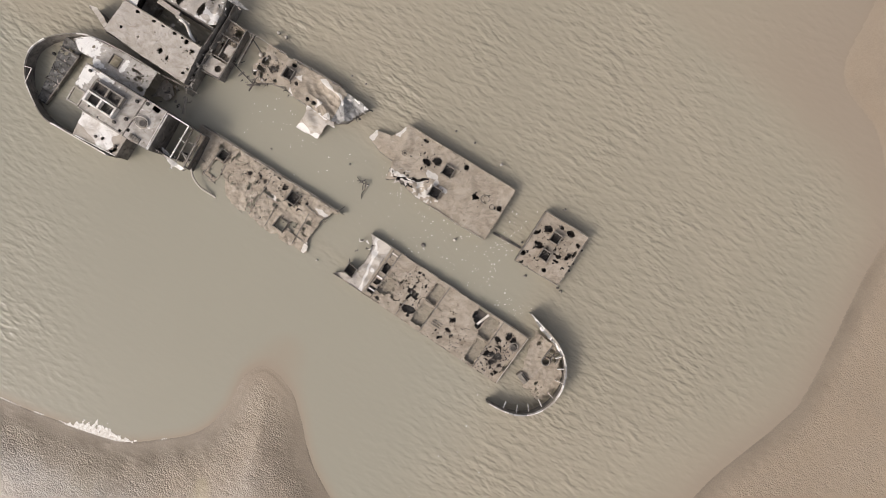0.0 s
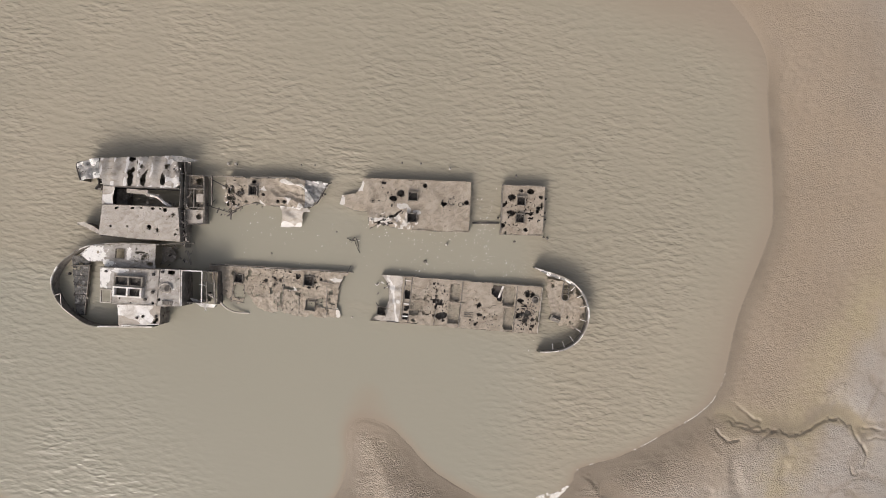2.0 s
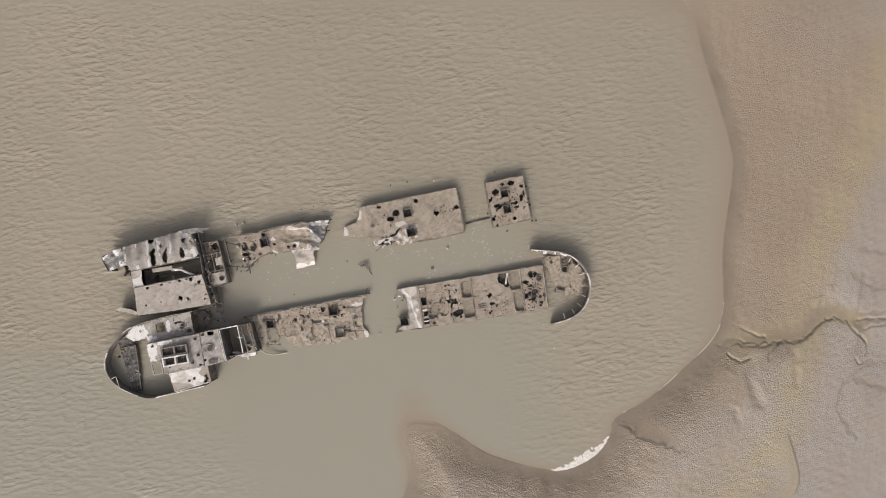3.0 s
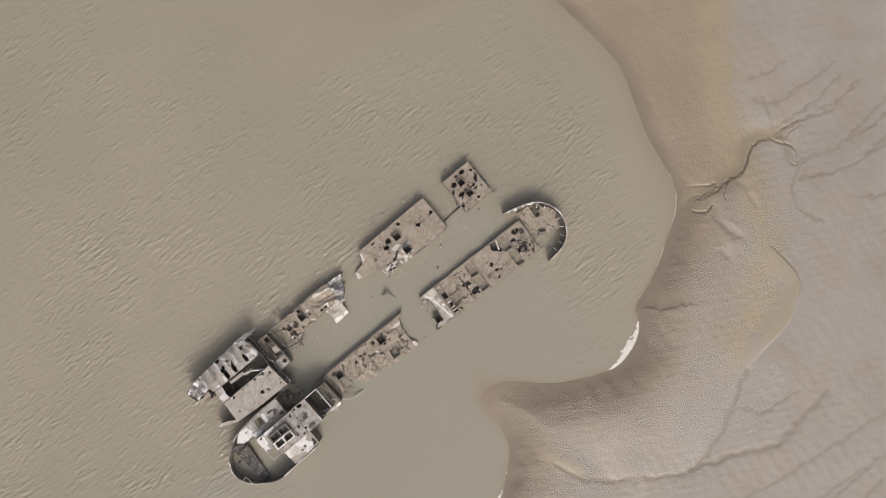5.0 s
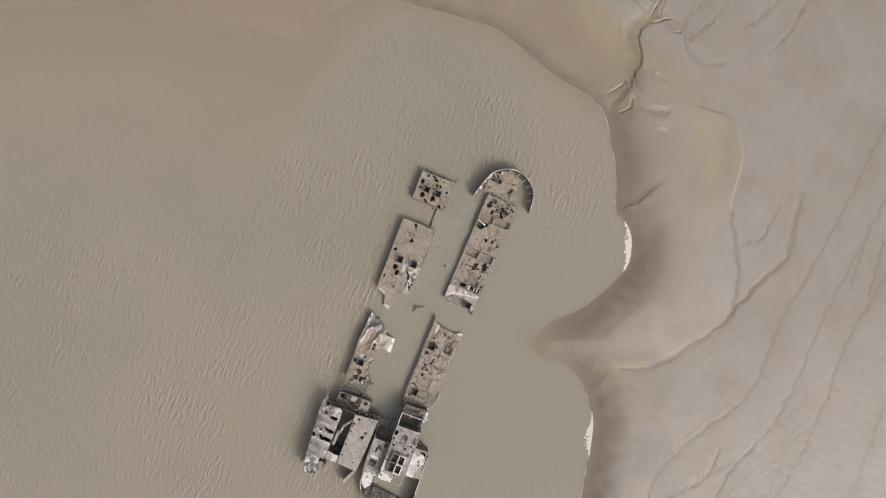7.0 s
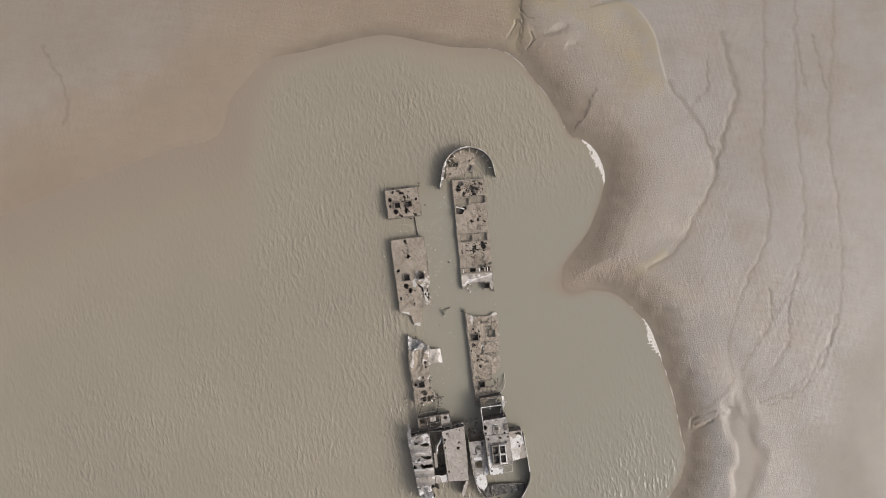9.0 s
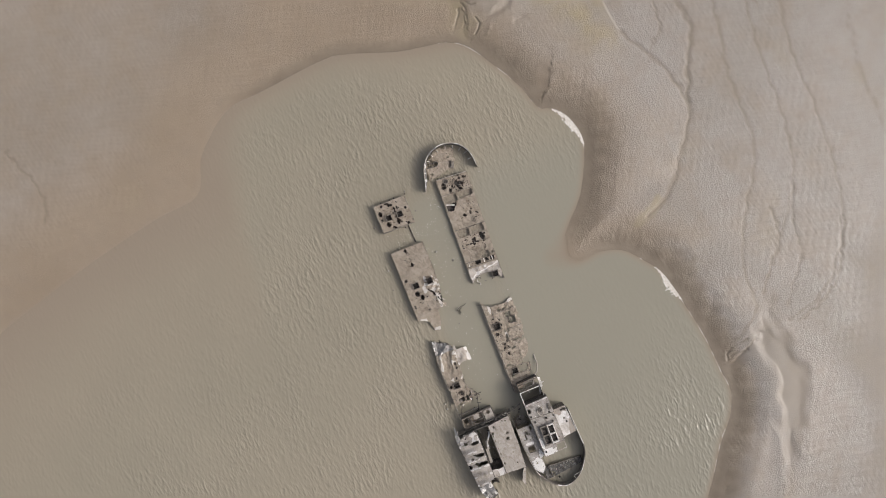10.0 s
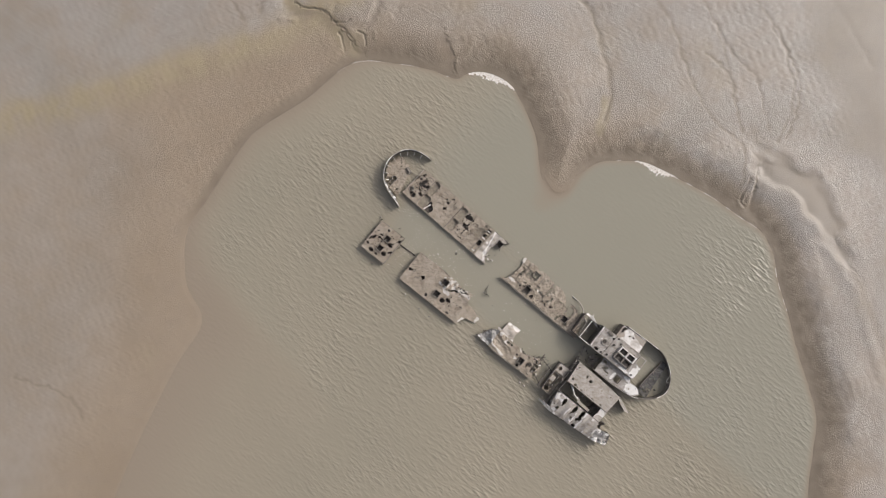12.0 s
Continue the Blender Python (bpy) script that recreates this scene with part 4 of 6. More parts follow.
# ---- midship section sinking into the silt ----
def mid_section():
    t = thing(LOWER, "mid_hull_section", -22, 0, "rusted hull section with holed deck sinking into silt", "shipwreck", "wreck sections", 0.48)
    poly = [(-33.3, 2.5), (-25.8, 2.65), (-18.7, 2.95), (-12.6, 3.25), (-13.5, 2.5), (-14.0, 1.6), (-14.25, 0.3), (-14.2, -1.7), (-13.5, -3.6),
            (-16.4, -3.8), (-19.6, -3.85), (-23.6, -3.7), (-26.0, -3.1), (-27.0, -1.7), (-27.6, -0.9), (-28.2, -2.7), (-29.3, -3.0), (-30.6, -2.0), (-32.2, -1.0)]

    def top(u, v):
        fall = max(0.0, (3.0 - v) / 6.8)
        z = 1.15 - 0.64 * fall ** 1.3 + 0.08 * n2(u, v, 0.5, 5) + 0.13 * n2(u, v, 0.95, 31) + 0.06 * n2(u, v, 2.4, 6)
        if u < -25:
            z -= 0.22 * min(1, (-25 - u) / 5) * fall
        if u > -16:
            z += 0.25 * min(1, (u + 16) / 2) * fall
        return z

    gone = hole_fn(
        ovals=[(-21.5, 0.1, 0.8, 0.2), (-22.4, -1.5, 0.2, 0.8), (-20.0, -0.6, 0.4, 0.35), (-24.0, -0.5, 0.2, 0.5)],
        boxes=[(-29.5, -28.0, -2.0, -0.1), (-17.3, -16.3, -2.1, -1.0)],
        rot=[(-22.8, 1.0, 2.8, 0.39), (-19.3, 1.2, 2.0, 0.36), (-25.5, 0.6, 2.2, 0.36), (-28.5, 1.2, 1.6, 0.34), (-17.6, 1.2, 1.5, 0.33), (-21.5, -2.3, 2.0, 0.42),
             (-15.6, -1.4, 1.6, 0.34)], seed=9, worms=[(-22.6, -0.3, 3.4, 0.028), (-26.0, -0.4, 2.4, 0.032), (-18.6, -0.4, 2.0, 0.022)])
    shape = torn(poly, 0.28, 7)
    hb = [in_poly([(u - a, v - a), (u + a, v - a), (u + a, v + a), (u - a, v + a)]) for u, v, a in ((-28.85, 0.85, 0.6), (-18.6, 1.4, 0.66), (-18.1, -2.2, 0.66))]
    spots = hole_fn(ovals=[(-20.9, 0.0, 0.6, 0.35), (-14.6, 1.9, 1.0, 0.3), (-13.9, -2.8, 0.4, 0.8)], seed=66)
    deck(t, "deck_plate", (-33.5, -12.3, -4.1, 3.4), lambda u, v: shape(u, v) and not gone(u, v) and not any(h(u, v) for h in hb), top, m_deck, seams=(-30.2, -27.5, -24.0, -20.5, -16.9), pale=spots)
    wall(t, "hull_plating", smooth_line([(-33.3, 2.55), (-25.8, 2.7), (-18.7, 3.0), (-12.5, 3.3)], 10), WATER_BED, 1.2, 0.06, m_hull)
    wall(t, "hull_plating", smooth_line([(-13.6, 2.4), (-14.3, 0.3), (-14.25, -1.7), (-13.6, -3.55)], 6), WATER_BED, lambda u, v: top(u, v) - 0.05, 0.06, m_hull)
    gunwale(t, (-33.4, 2.58, 1.36), (-12.2, 3.32, 1.36), 0.12, 0.35, m_frame, 4)
    gunwale(t, (-33.0, 2.34, 1.25), (-13.0, 3.04, 1.25), 0.06, 0.25, m_roof, 5)
    shade_sheet(t, -26.0, -14.7, 0.3, 2.5, 0.52)
    for u, v, z, a in ((-28.85, 0.85, 0.85, 0.64), (-18.6, 1.4, 0.95, 0.70), (-18.1, -2.2, 0.6, 0.70)):
        hatch(t, u, v, z, a, a, -2)
    for p, q in (((-29.6, 0.1, 0.75), (-29.8, -2.5, 0.45)), ((-28.0, 0.1, 0.75), (-27.9, -1.4, 0.5)), ((-29.9, -2.4, 0.45), (-27.9, -2.7, 0.5)),
                 ((-22.3, 1.6, 1.0), (-22.2, -3.4, 0.35)), ((-19.9, -0.6, 0.8), (-19.7, -3.6, 0.35)), ((-16.9, 1.6, 1.05), (-13.6, 1.2, 1.1)),
                 ((-17.2, -2.3, 0.7), (-13.8, -2.4, 0.8)), ((-15.9, 0.9, 1.0), (-15.6, -3.4, 0.6)), ((-32.2, 1.6, 0.9), (-32.3, -0.8, 0.55)), ((-32.3, -0.8, 0.5), (-30.4, -1.2, 0.45))):
        bar(t, "deck_frame", (p[0], p[1], top(p[0], p[1]) + 0.06), (q[0], q[1], top(q[0], q[1]) + 0.06), 0.10, 0.25, m_frame)
    scraps(t, (-33.2, -28.0, -2.6, 1.8), 0.75, 20, 21, (m_dark, m_frame, m_deck))
    scraps(t, (-25.0, -14.4, -3.2, 2.2), lambda u, v: top(u, v) + 0.08, 34, 22, (m_dark, m_frame, m_deck, m_dark), (0.15, 0.45))
    bar(t, "bent_strut", (-13.1, 3.1, 1.3), (-12.7, 4.2, 1.1), 0.09, 0.1, m_dark)
    return t


# ---- bow: curved bulwark round a silted deck ----
def bow_section():
    t = thing(LOWER, "bow_section", 18.5, 0.3, "round ship bow, pale rimmed bulwark open at both ends", "shipwreck", "wreck sections", 0.0, 1.2)
    arc = smooth_line([(13.9, 6.4), (15.8, 5.95), (18.2, 5.35), (20.1, 4.35), (21.4, 2.9), (22.15, 1.1), (22.25, -0.6), (21.8, -2.2), (20.95, -3.6), (19.5, -4.75), (17.7, -5.4), (15.5, -5.65)], 5)
    wall(t, "bulwark", arc, WATER_BED, lambda u, v: 2.0 - 0.25 * step(abs(v - 0.3), 4.5, 6.2), 0.10, m_hull)
    for k in range(0, len(arc) - 4, 6):
        wall(t, "rim", arc[k:k + 7], 1.5, lambda u, v: 2.06 - 0.25 * step(abs(v - 0.3), 4.5, 6.2), 0.13 + 0.03 * (k % 4), (m_white, m_roof, m_white, m_silver)[(k // 6) % 4], "pale flaking rim along the bulwark top", ragged=0.08)
    flare = torn([(13.9, 6.45), (15.8, 6.0), (18.2, 5.4), (20.0, 4.4), (19.7, 4.2), (18.2, 4.95), (15.9, 5.45), (14.3, 6.2)], 0.08, 3)
    deck(t, "flared_plate", (13.7, 20.2, 4.0, 6.6), flare, lambda u, v: 1.75 + 0.15 * n2(u, v, 0.8, 3), m_silver, label="pale bent plate inside the flared bulwark", pale=lambda u, v: n2(u, v, 0.9, 4) > 0.1)

    def top(u, v):
        return 0.62 - 0.20 * step(18.5 - u, 0, 3) - 0.55 * step(-v, -0.6, 3.0) + 0.10 * n2(u, v, 0.6, 3) + 0.05 * n2(u, v, 2.2, 4)

    shape = torn([(15.9, 4.9), (17.3, 5.1), (18.8, 4.7), (20.2, 3.8), (21.4, 2.4), (21.9, 0.8), (21.6, -0.9), (20.9, -2.3), (19.6, -1.9), (18.4, -1.6), (17.2, -0.6), (16.6, 1.6), (16.0, 3.2)], 0.35, 11)
    gone = hole_fn(ovals=[(18.9, 2.6, 0.5, 0.5)], boxes=[(18.55, 19.2, 3.0, 4.2), (19.35, 20.0, 3.0, 4.2)], rot=[(16.8, 4.2, 1.0, 0.3), (19.8, -1.0, 1.2, 0.3)], seed=13)
    deck(t, "foredeck_plate", (15.4, 22.0, -2.8, 5.3), lambda u, v: shape(u, v) and not gone(u, v), top, m_deck, seams=(18.35,))
    for u, v in ((19.9, 4.1), (21.0, 3.0), (21.75, 1.5), (21.85, -0.6), (21.3, -2.2), (20.4, -3.6), (19.2, -4.5), (17.6, -5.0)):
        d = np.array((17.6 - u, 0.3 - v))
        d = d / np.hypot(*d)
        bar(t, "bulwark_bracket", (u + 0.1 * -d[0], v + 0.1 * -d[1], 1.75), (u + 0.65 * d[0], v + 0.65 * d[1], 1.2), 0.08, 0.6, m_white)
    tube(t, "chain_pipe_ring", [(18.85 + 0.52 * math.cos(k * math.pi / 10), 2.55 + 0.52 * math.sin(k * math.pi / 10), 0.85) for k in range(20)], 0.10, m_frame, closed=True)
    for p, q in (((18.4, 2.9, 0.85), (18.5, 4.7, 0.85)), ((19.25, 2.9, 0.85), (19.3, 4.5, 0.85)), ((20.05, 2.9, 0.8), (20.0, 4.1, 0.8)), ((18.4, 3.6, 0.82), (20.0, 3.6, 0.82))):
        bar(t, "deck_frame", p, q, 0.12, 0.3, m_frame)
    bm = bmesh.new()
    box_bm(bm, -0.75, 0.75, -0.42, 0.42, -0.6, 0.35)
    bmesh.ops.bevel(bm, geom=bm.edges[:], offset=0.05, segments=2, affect="EDGES")
    bm.transform(Matrix.Translation((17.7, -0.75, 0.45)) @ pose(0, 0, 0, 4, 3, -17))
    part("windlass_bed", bm, m_frame, t, "silted windlass bed")
    tube(t, "windlass_drum", [(17.3, -0.55, 0.9), (18.3, -0.85, 0.9)], 0.16, m_frame)
    return t


# ---- small square hull section ----
def square_section():
    t = thing(SQUARE, "square_hull_section", 0, 0, "square silted hull block with two deck hatches", "shipwreck", "wreck sections", 0.0)
    poly = [(-3.2, 3.65), (3.0, 3.75), (3.05, -3.35), (-3.1, -3.6)]

    def top(u, v):
        return 1.35 + 0.06 * u / 3 + 0.03 * n2(u, v, 0.9, 3) + 0.02 * n2(u, v, 3, 5)

    gone = hole_fn(ovals=[(-1.75, 1.9, 0.5, 0.42), (0.85, 2.85, 0.6, 0.36), (2.5, 2.1, 0.35, 0.28), (2.65, 0.9, 0.16, 0.55), (-1.75, -0.45, 0.55, 0.4), (-0.5, 2.95, 0.45, 0.2), (0.55, -2.7, 0.26, 0.24), (-2.9, 0.7, 0.35, 0.25)],
                   rot=[(0.2, 0.0, 2.6, 0.36), (-1.5, -2.3, 1.6, 0.30), (1.6, -0.2, 1.4, 0.24), (-2.7, 1.8, 1.0, 0.26)], seed=17)
    hb = [in_poly([(u - a, v - a), (u + a, v - a), (u + a, v + a), (u - a, v + a)]) for u, v, a in ((-0.4, -1.1, 0.58), (-0.4, 1.4, 0.58))]
    shape = torn(poly, 0.06, 2)
    deck(t, "deck_plate", (-3.3, 3.2, -3.8, 3.85), lambda u, v: shape(u, v) and not gone(u, v) and not any(h(u, v) for h in hb), top, m_deck, seams=(0.4,))
    outline_wall(t, poly, lambda u, v: top(u, v) - 0.04)
    shade_sheet(t, -2.95, 2.85, -3.15, 3.5, 0.22)
    hatch(t, -0.4, -1.1, 1.35, 0.62, 0.64)
    scraps(t, (-2.8, 2.8, -3.2, 3.4), 1.42, 22, 34, (m_dark, m_frame, m_dark), (0.12, 0.4))
    hatch(t, -0.4, 1.4, 1.35, 0.62, 0.64)
    for p, q in (((-3.2, 3.62, 1.5), (3.0, 3.72, 1.55)), ((-3.15, 3.6, 1.5), (-3.05, -3.5, 1.5)), ((3.0, 3.7, 1.5), (3.0, 0.4, 1.5)), ((0.9, -3.4, 1.5), (3.05, -3.3, 1.5))):
        gunwale(t, p, q, 0.09, 0.25, m_frame, 6)
    for u, v in ((3.3, 0.0), (3.35, -1.0), (3.35, -3.6), (-3.5, -1.2), (3.3, 2.0)):
        tube(t, "fender_stump", [(u, v, WATER_BED), (u, v, 0.5)], 0.14, m_dark)
    return t


# ---- large hull section with split deck ----
def large_section():
    t = thing(LARGE, "large_hull_section", -4.5, 0, "broad silted hull section, deck split beside a hatch", "shipwreck", "wreck sections", 0.0)
    poly = [(-12.2, 3.3), (-4.5, 3.35), (3.4, 3.4), (3.4, -3.8), (-0.9, -3.9), (-6.1, -3.8), (-8.2, -3.5), (-9.0, -2.9), (-10.2, -3.4), (-11.0, -3.9), (-11.4, -1.5),
            (-13.6, -1.3), (-15.6, -0.5), (-15.3, 0.8), (-13.2, 1.1), (-12.5, 2.2)]

    def top(u, v):
        z = 1.35 + 0.10 * n2(u, v, 0.32, 7) + 0.05 * n2(u, v, 0.9, 8) + 0.12 * step(-u, 4, 9) * n2(u, v, 0.7, 28)
        if u < -11.4:
            z -= 0.22 * (-11.4 - u)
        fold = math.exp(-((u + 7.0) / 2.6) ** 2) * math.exp(-((v + 2.4) / 1.3) ** 2)
        z += fold * (0.5 * n2(u + v, v * 0.5, 0.7, 2) + 0.2 * n2(u * 1.2, v * 0.6, 1.6, 3) + 0.25)
        return z

    crack_line = [(-11.0, -3.3), (-8.4, -2.4), (-6.4, -1.15)]

    def crack(u, v):
        if not -10.6 < u < -6.3:
            return False
        for (a, b), (p, q) in zip(crack_line[:-1], crack_line[1:]):
            if a <= u <= p:
                m = b + (q - b) * (u - a) / (p - a) + 0.25 * n2(u, v, 1.2, 6)
                return abs(v - m) < 0.05 + 0.20 * math.exp(-((u + 7.6) / 1.0) ** 2)
        return False

    gone = hole_fn(ovals=[(-6.7, 1.35, 0.6, 0.5), (-7.7, 0.6, 0.55, 0.4), (-3.2, 2.6, 0.3, 0.35), (2.95, 0.45, 0.32, 0.32), (2.35, 0.15, 0.16, 0.14), (-9.2, 2.8, 0.4, 0.2), (-10.7, 0.1, 0.15, 0.15), (-9.8, 0.2, 0.12, 0.12), (-8.0, -3.0, 0.5, 0.14)],
                   rot=[(-7.6, 0.9, 1.5, 0.36), (-3.2, 2.5, 0.9, 0.3), (-9.2, 2.7, 0.9, 0.3), (0.4, 0.3, 1.2, 0.5), (-8.8, -2.7, 1.0, 0.32)], seed=21)
    hb = [in_poly([(u - a, v - a), (u + a, v - a), (u + a, v + a), (u - a, v + a)]) for u, v, a in ((-4.9, 1.0, 0.6), (-4.9, -2.1, 0.6))]
    shape = torn(poly, 0.10, 5)
    pale = in_poly([(-11.1, -4.2), (-10.4, -3.0), (-8.3, -2.3), (-6.5, -1.1), (-5.6, -0.5), (-4.0, -1.0), (-4.0, -2.9), (-5.5, -4.2)])
    keep = lambda u, v: shape(u, v) and not gone(u, v) and not crack(u, v) and not any(h(u, v) for h in hb)
    edge_pale = hole_fn(ovals=[(-15.4, 0.1, 0.55, 0.9), (-12.6, 2.3, 0.5, 0.9), (-6.4, -0.5, 0.9, 0.4), (-4.2, -1.3, 0.6, 0.3), (-9.5, -2.6, 1.6, 0.35)], seed=61)
    paler = lambda u, v: (pale(u, v) and n2(u, v, 1.2, 31) + 0.4 * n2(u, v, 3.4, 32) > 0.08) or edge_pale(u, v)
    deck(t, "deck_plate", (-15.8, 3.6, -4.1, 3.6), keep, top, m_deck, seams=(-11.45, -3.9, -0.4), pale=paler)
    outline_wall(t, poly, lambda u, v: top(u, v) - 0.05)
    shade_sheet(t, -11.0, 3.2, -3.3, 3.1, 0.18)
    hatch(t, -4.9, 1.0, 1.35, 0.65, 0.65)
    scraps(t, (-8.6, -5.6, 0.2, 1.8), 1.42, 10, 31, (m_dark, m_frame), (0.15, 0.45))
    scraps(t, (-10.8, -6.2, -3.6, -1.6), 1.6, 14, 32, (m_white, m_dark, m_roof), (0.25, 0.8))
    hatch(t, -4.9, -2.1, 1.5, 0.66, 0.66, 3)
    for p, q in (((-12.0, 3.35, 1.48), (3.4, 3.42, 1.48)), ((-6.2, -3.82, 1.45), (3.4, -3.82, 1.45)), ((3.4, -3.8, 1.45), (3.4, 3.4, 1.45))):
        gunwale(t, p, q, 0.10, 0.3, m_deck, 7)
    tube(t, "vent_collar", [(0.8 + 0.55 * math.cos(k * math.pi / 10), 0.5 + 0.5 * math.sin(k * math.pi / 10), 1.36) for k in range(3, 18)], 0.06, m_frame)
    for u, v in ((-10.7, 0.1), (2.0, 0.1)):
        tube(t, "pipe_collar", [(u + 0.3 * math.cos(k * math.pi / 8), v + 0.3 * math.sin(k * math.pi / 8), 1.4) for k in range(16)], 0.04, m_frame, closed=True)
    return t


# ---- torn hull section with crumpled side plates ----
def torn_section():
    t = thing(UPPER, "torn_hull_section", 4, -2, "narrow torn hull section with crumpled silvery plates", "shipwreck", "wreck sections")
    def fold(u, v):
        """Long creases running askew towards the tip."""
        a, b = 0.38 * u + 0.92 * v, 0.92 * u - 0.38 * v
        a += 0.7 * n2(u, v, 0.35, 23)
        return 1 - 2.2 * abs(n2(a, 0.4 * b, 0.5, 9)) - 0.5 * abs(n2(a, 0.5 * b, 1.2, 14))

    poly = [(-2.1, 0.35), (1.9, 0.2), (8.2, 0.45), (12.5, 0.0), (11.9, -1.1), (11.0, -2.9), (9.8, -3.7), (9.4, -3.8), (5.7, -3.7), (4.1, -3.6), (2.0, -3.3), (0.2, -3.7), (-1.2, -4.6), (-2.2, -3.6), (-2.4, -2.7), (-1.8, -1.4)]

    def top(u, v):
        c = step(u, 2.5, 7)
        z = 1.45 + 0.06 * n2(u, v, 0.7, 5) + c * (0.42 * fold(u, v) - 0.15) + 0.22 * c * n2(u, v, 0.45, 19) + step(u, 7, 9) * (0.24 * n2(u, v, 0.9, 44) + 0.14 * n2(u, v, 2.1, 45)) + 0.10 * c * n2(u, v, 1.3, 2) - 0.5 * step(u, 9, 12.5)
        return z + 0.25 * (1 - c) * max(0, n2(u, v, 0.9, 12)) - 0.25 * step(-v, 2.8, 4.5)

    gone = hole_fn(ovals=[(-1.3, -1.7, 0.45, 0.4), (0.0, -2.0, 0.5, 0.35), (-1.4, -2.8, 0.6, 0.3), (2.0, -0.3, 0.3, 0.3), (6.4, -3.0, 0.3, 0.25), (5.5, -3.0, 0.25, 0.25)],
                   rot=[(-0.8, -2.2, 2.0, 0.22), (2.8, -2.9, 1.2, 0.3)], seed=25)
    hb = in_poly([(1.35, -2.2), (2.5, -2.2), (2.5, -0.9), (1.35, -0.9)])
    shape = torn(poly, 0.25, 9)
    deck(t, "deck_plate", (-2.6, 9.3, -5.0, 0.6), lambda u, v: shape(u, v) and not gone(u, v) and not hb(u, v), top, m_deck, seams=(2.9,),
         pale=lambda u, v: u > 2.5 and fold(u, v) > 0.66 and n2(u, v, 0.7, 27) > 0.0)
    deck(t, "crumpled_plate", (9.32, 12.8, -4.2, 0.6), shape, top, m_silver, label="crumpled silvery side plate", pale=lambda u, v: fold(u, v) > 0.66 and n2(u, v, 0.8, 6) > 0.1)
    flap = torn([(5.8, -3.6), (9.8, -3.7), (10.3, -4.3), (9.2, -4.4), (8.9, -6.5), (5.8, -6.7), (6.2, -5.0)], 0.15, 14)
    deck(t, "hanging_flap", (5.6, 10.5, -6.9, -3.62), flap, lambda u, v: 1.35 - 0.10 * (-3.6 - v) + 0.30 * n2(u, v, 0.8, 4) - 0.5 * step(-v, 5.0, 6.6), m_roof, label="pale torn flap of plate", pale=lambda u, v: v < -6.1 + 0.7 * n2(u, v, 0.9, 3) or (v > -4.5 and n2(u, v, 1, 8) > 0.15))
    outline_wall(t, poly, lambda u, v: top(u, v) - 0.06)
    shade_sheet(t, -1.4, 8.6, -2.9, 0.0, 0.08)
    hatch(t, 1.93, -1.55, 1.5, 0.6, 0.68)
    gunwale(t, (-5.4, 0.30, 1.66), (8.4, 0.52, 1.68), 0.12, 0.4, m_frame, 8)
    mixed = (m_dark, m_white, m_frame, m_dark, m_roof, m_dark)
    scraps(t, (-2.3, 0.3, -4.3, -0.9), 1.5, 22, 5, mixed)
    scraps(t, (-1.8, 4.0, -3.9, -3.2), 1.3, 10, 6, mixed)
    scraps(t, (-3.4, -1.2, -5.3, -4.2), 1.0, 9, 7, (m_dark, m_frame))
    scraps(t, (10.0, 12.6, -3.0, 0.0), 1.2, 8, 8, (m_silver, m_dark, m_white))
    for p, q in (((-5.2, -3.9, 1.0), (-1.4, -4.9, 1.0)), ((-1.4, -5.9, 1.1), (-1.3, -3.4, 1.3)), ((-3.5, -5.0, 1.0), (-3.1, -4.2, 1.2)), ((-2.0, -5.4, 1.1), (-0.6, -4.6, 1.2)), ((-4.9, 0.1, 1.4), (-2.6, -1.0, 1.2)), ((11.5, -0.4, 1.2), (13.0, 0.1, 0.8))):
        bar(t, "twisted_frame", p, q, 0.12, 0.25, m_dark)
    return t


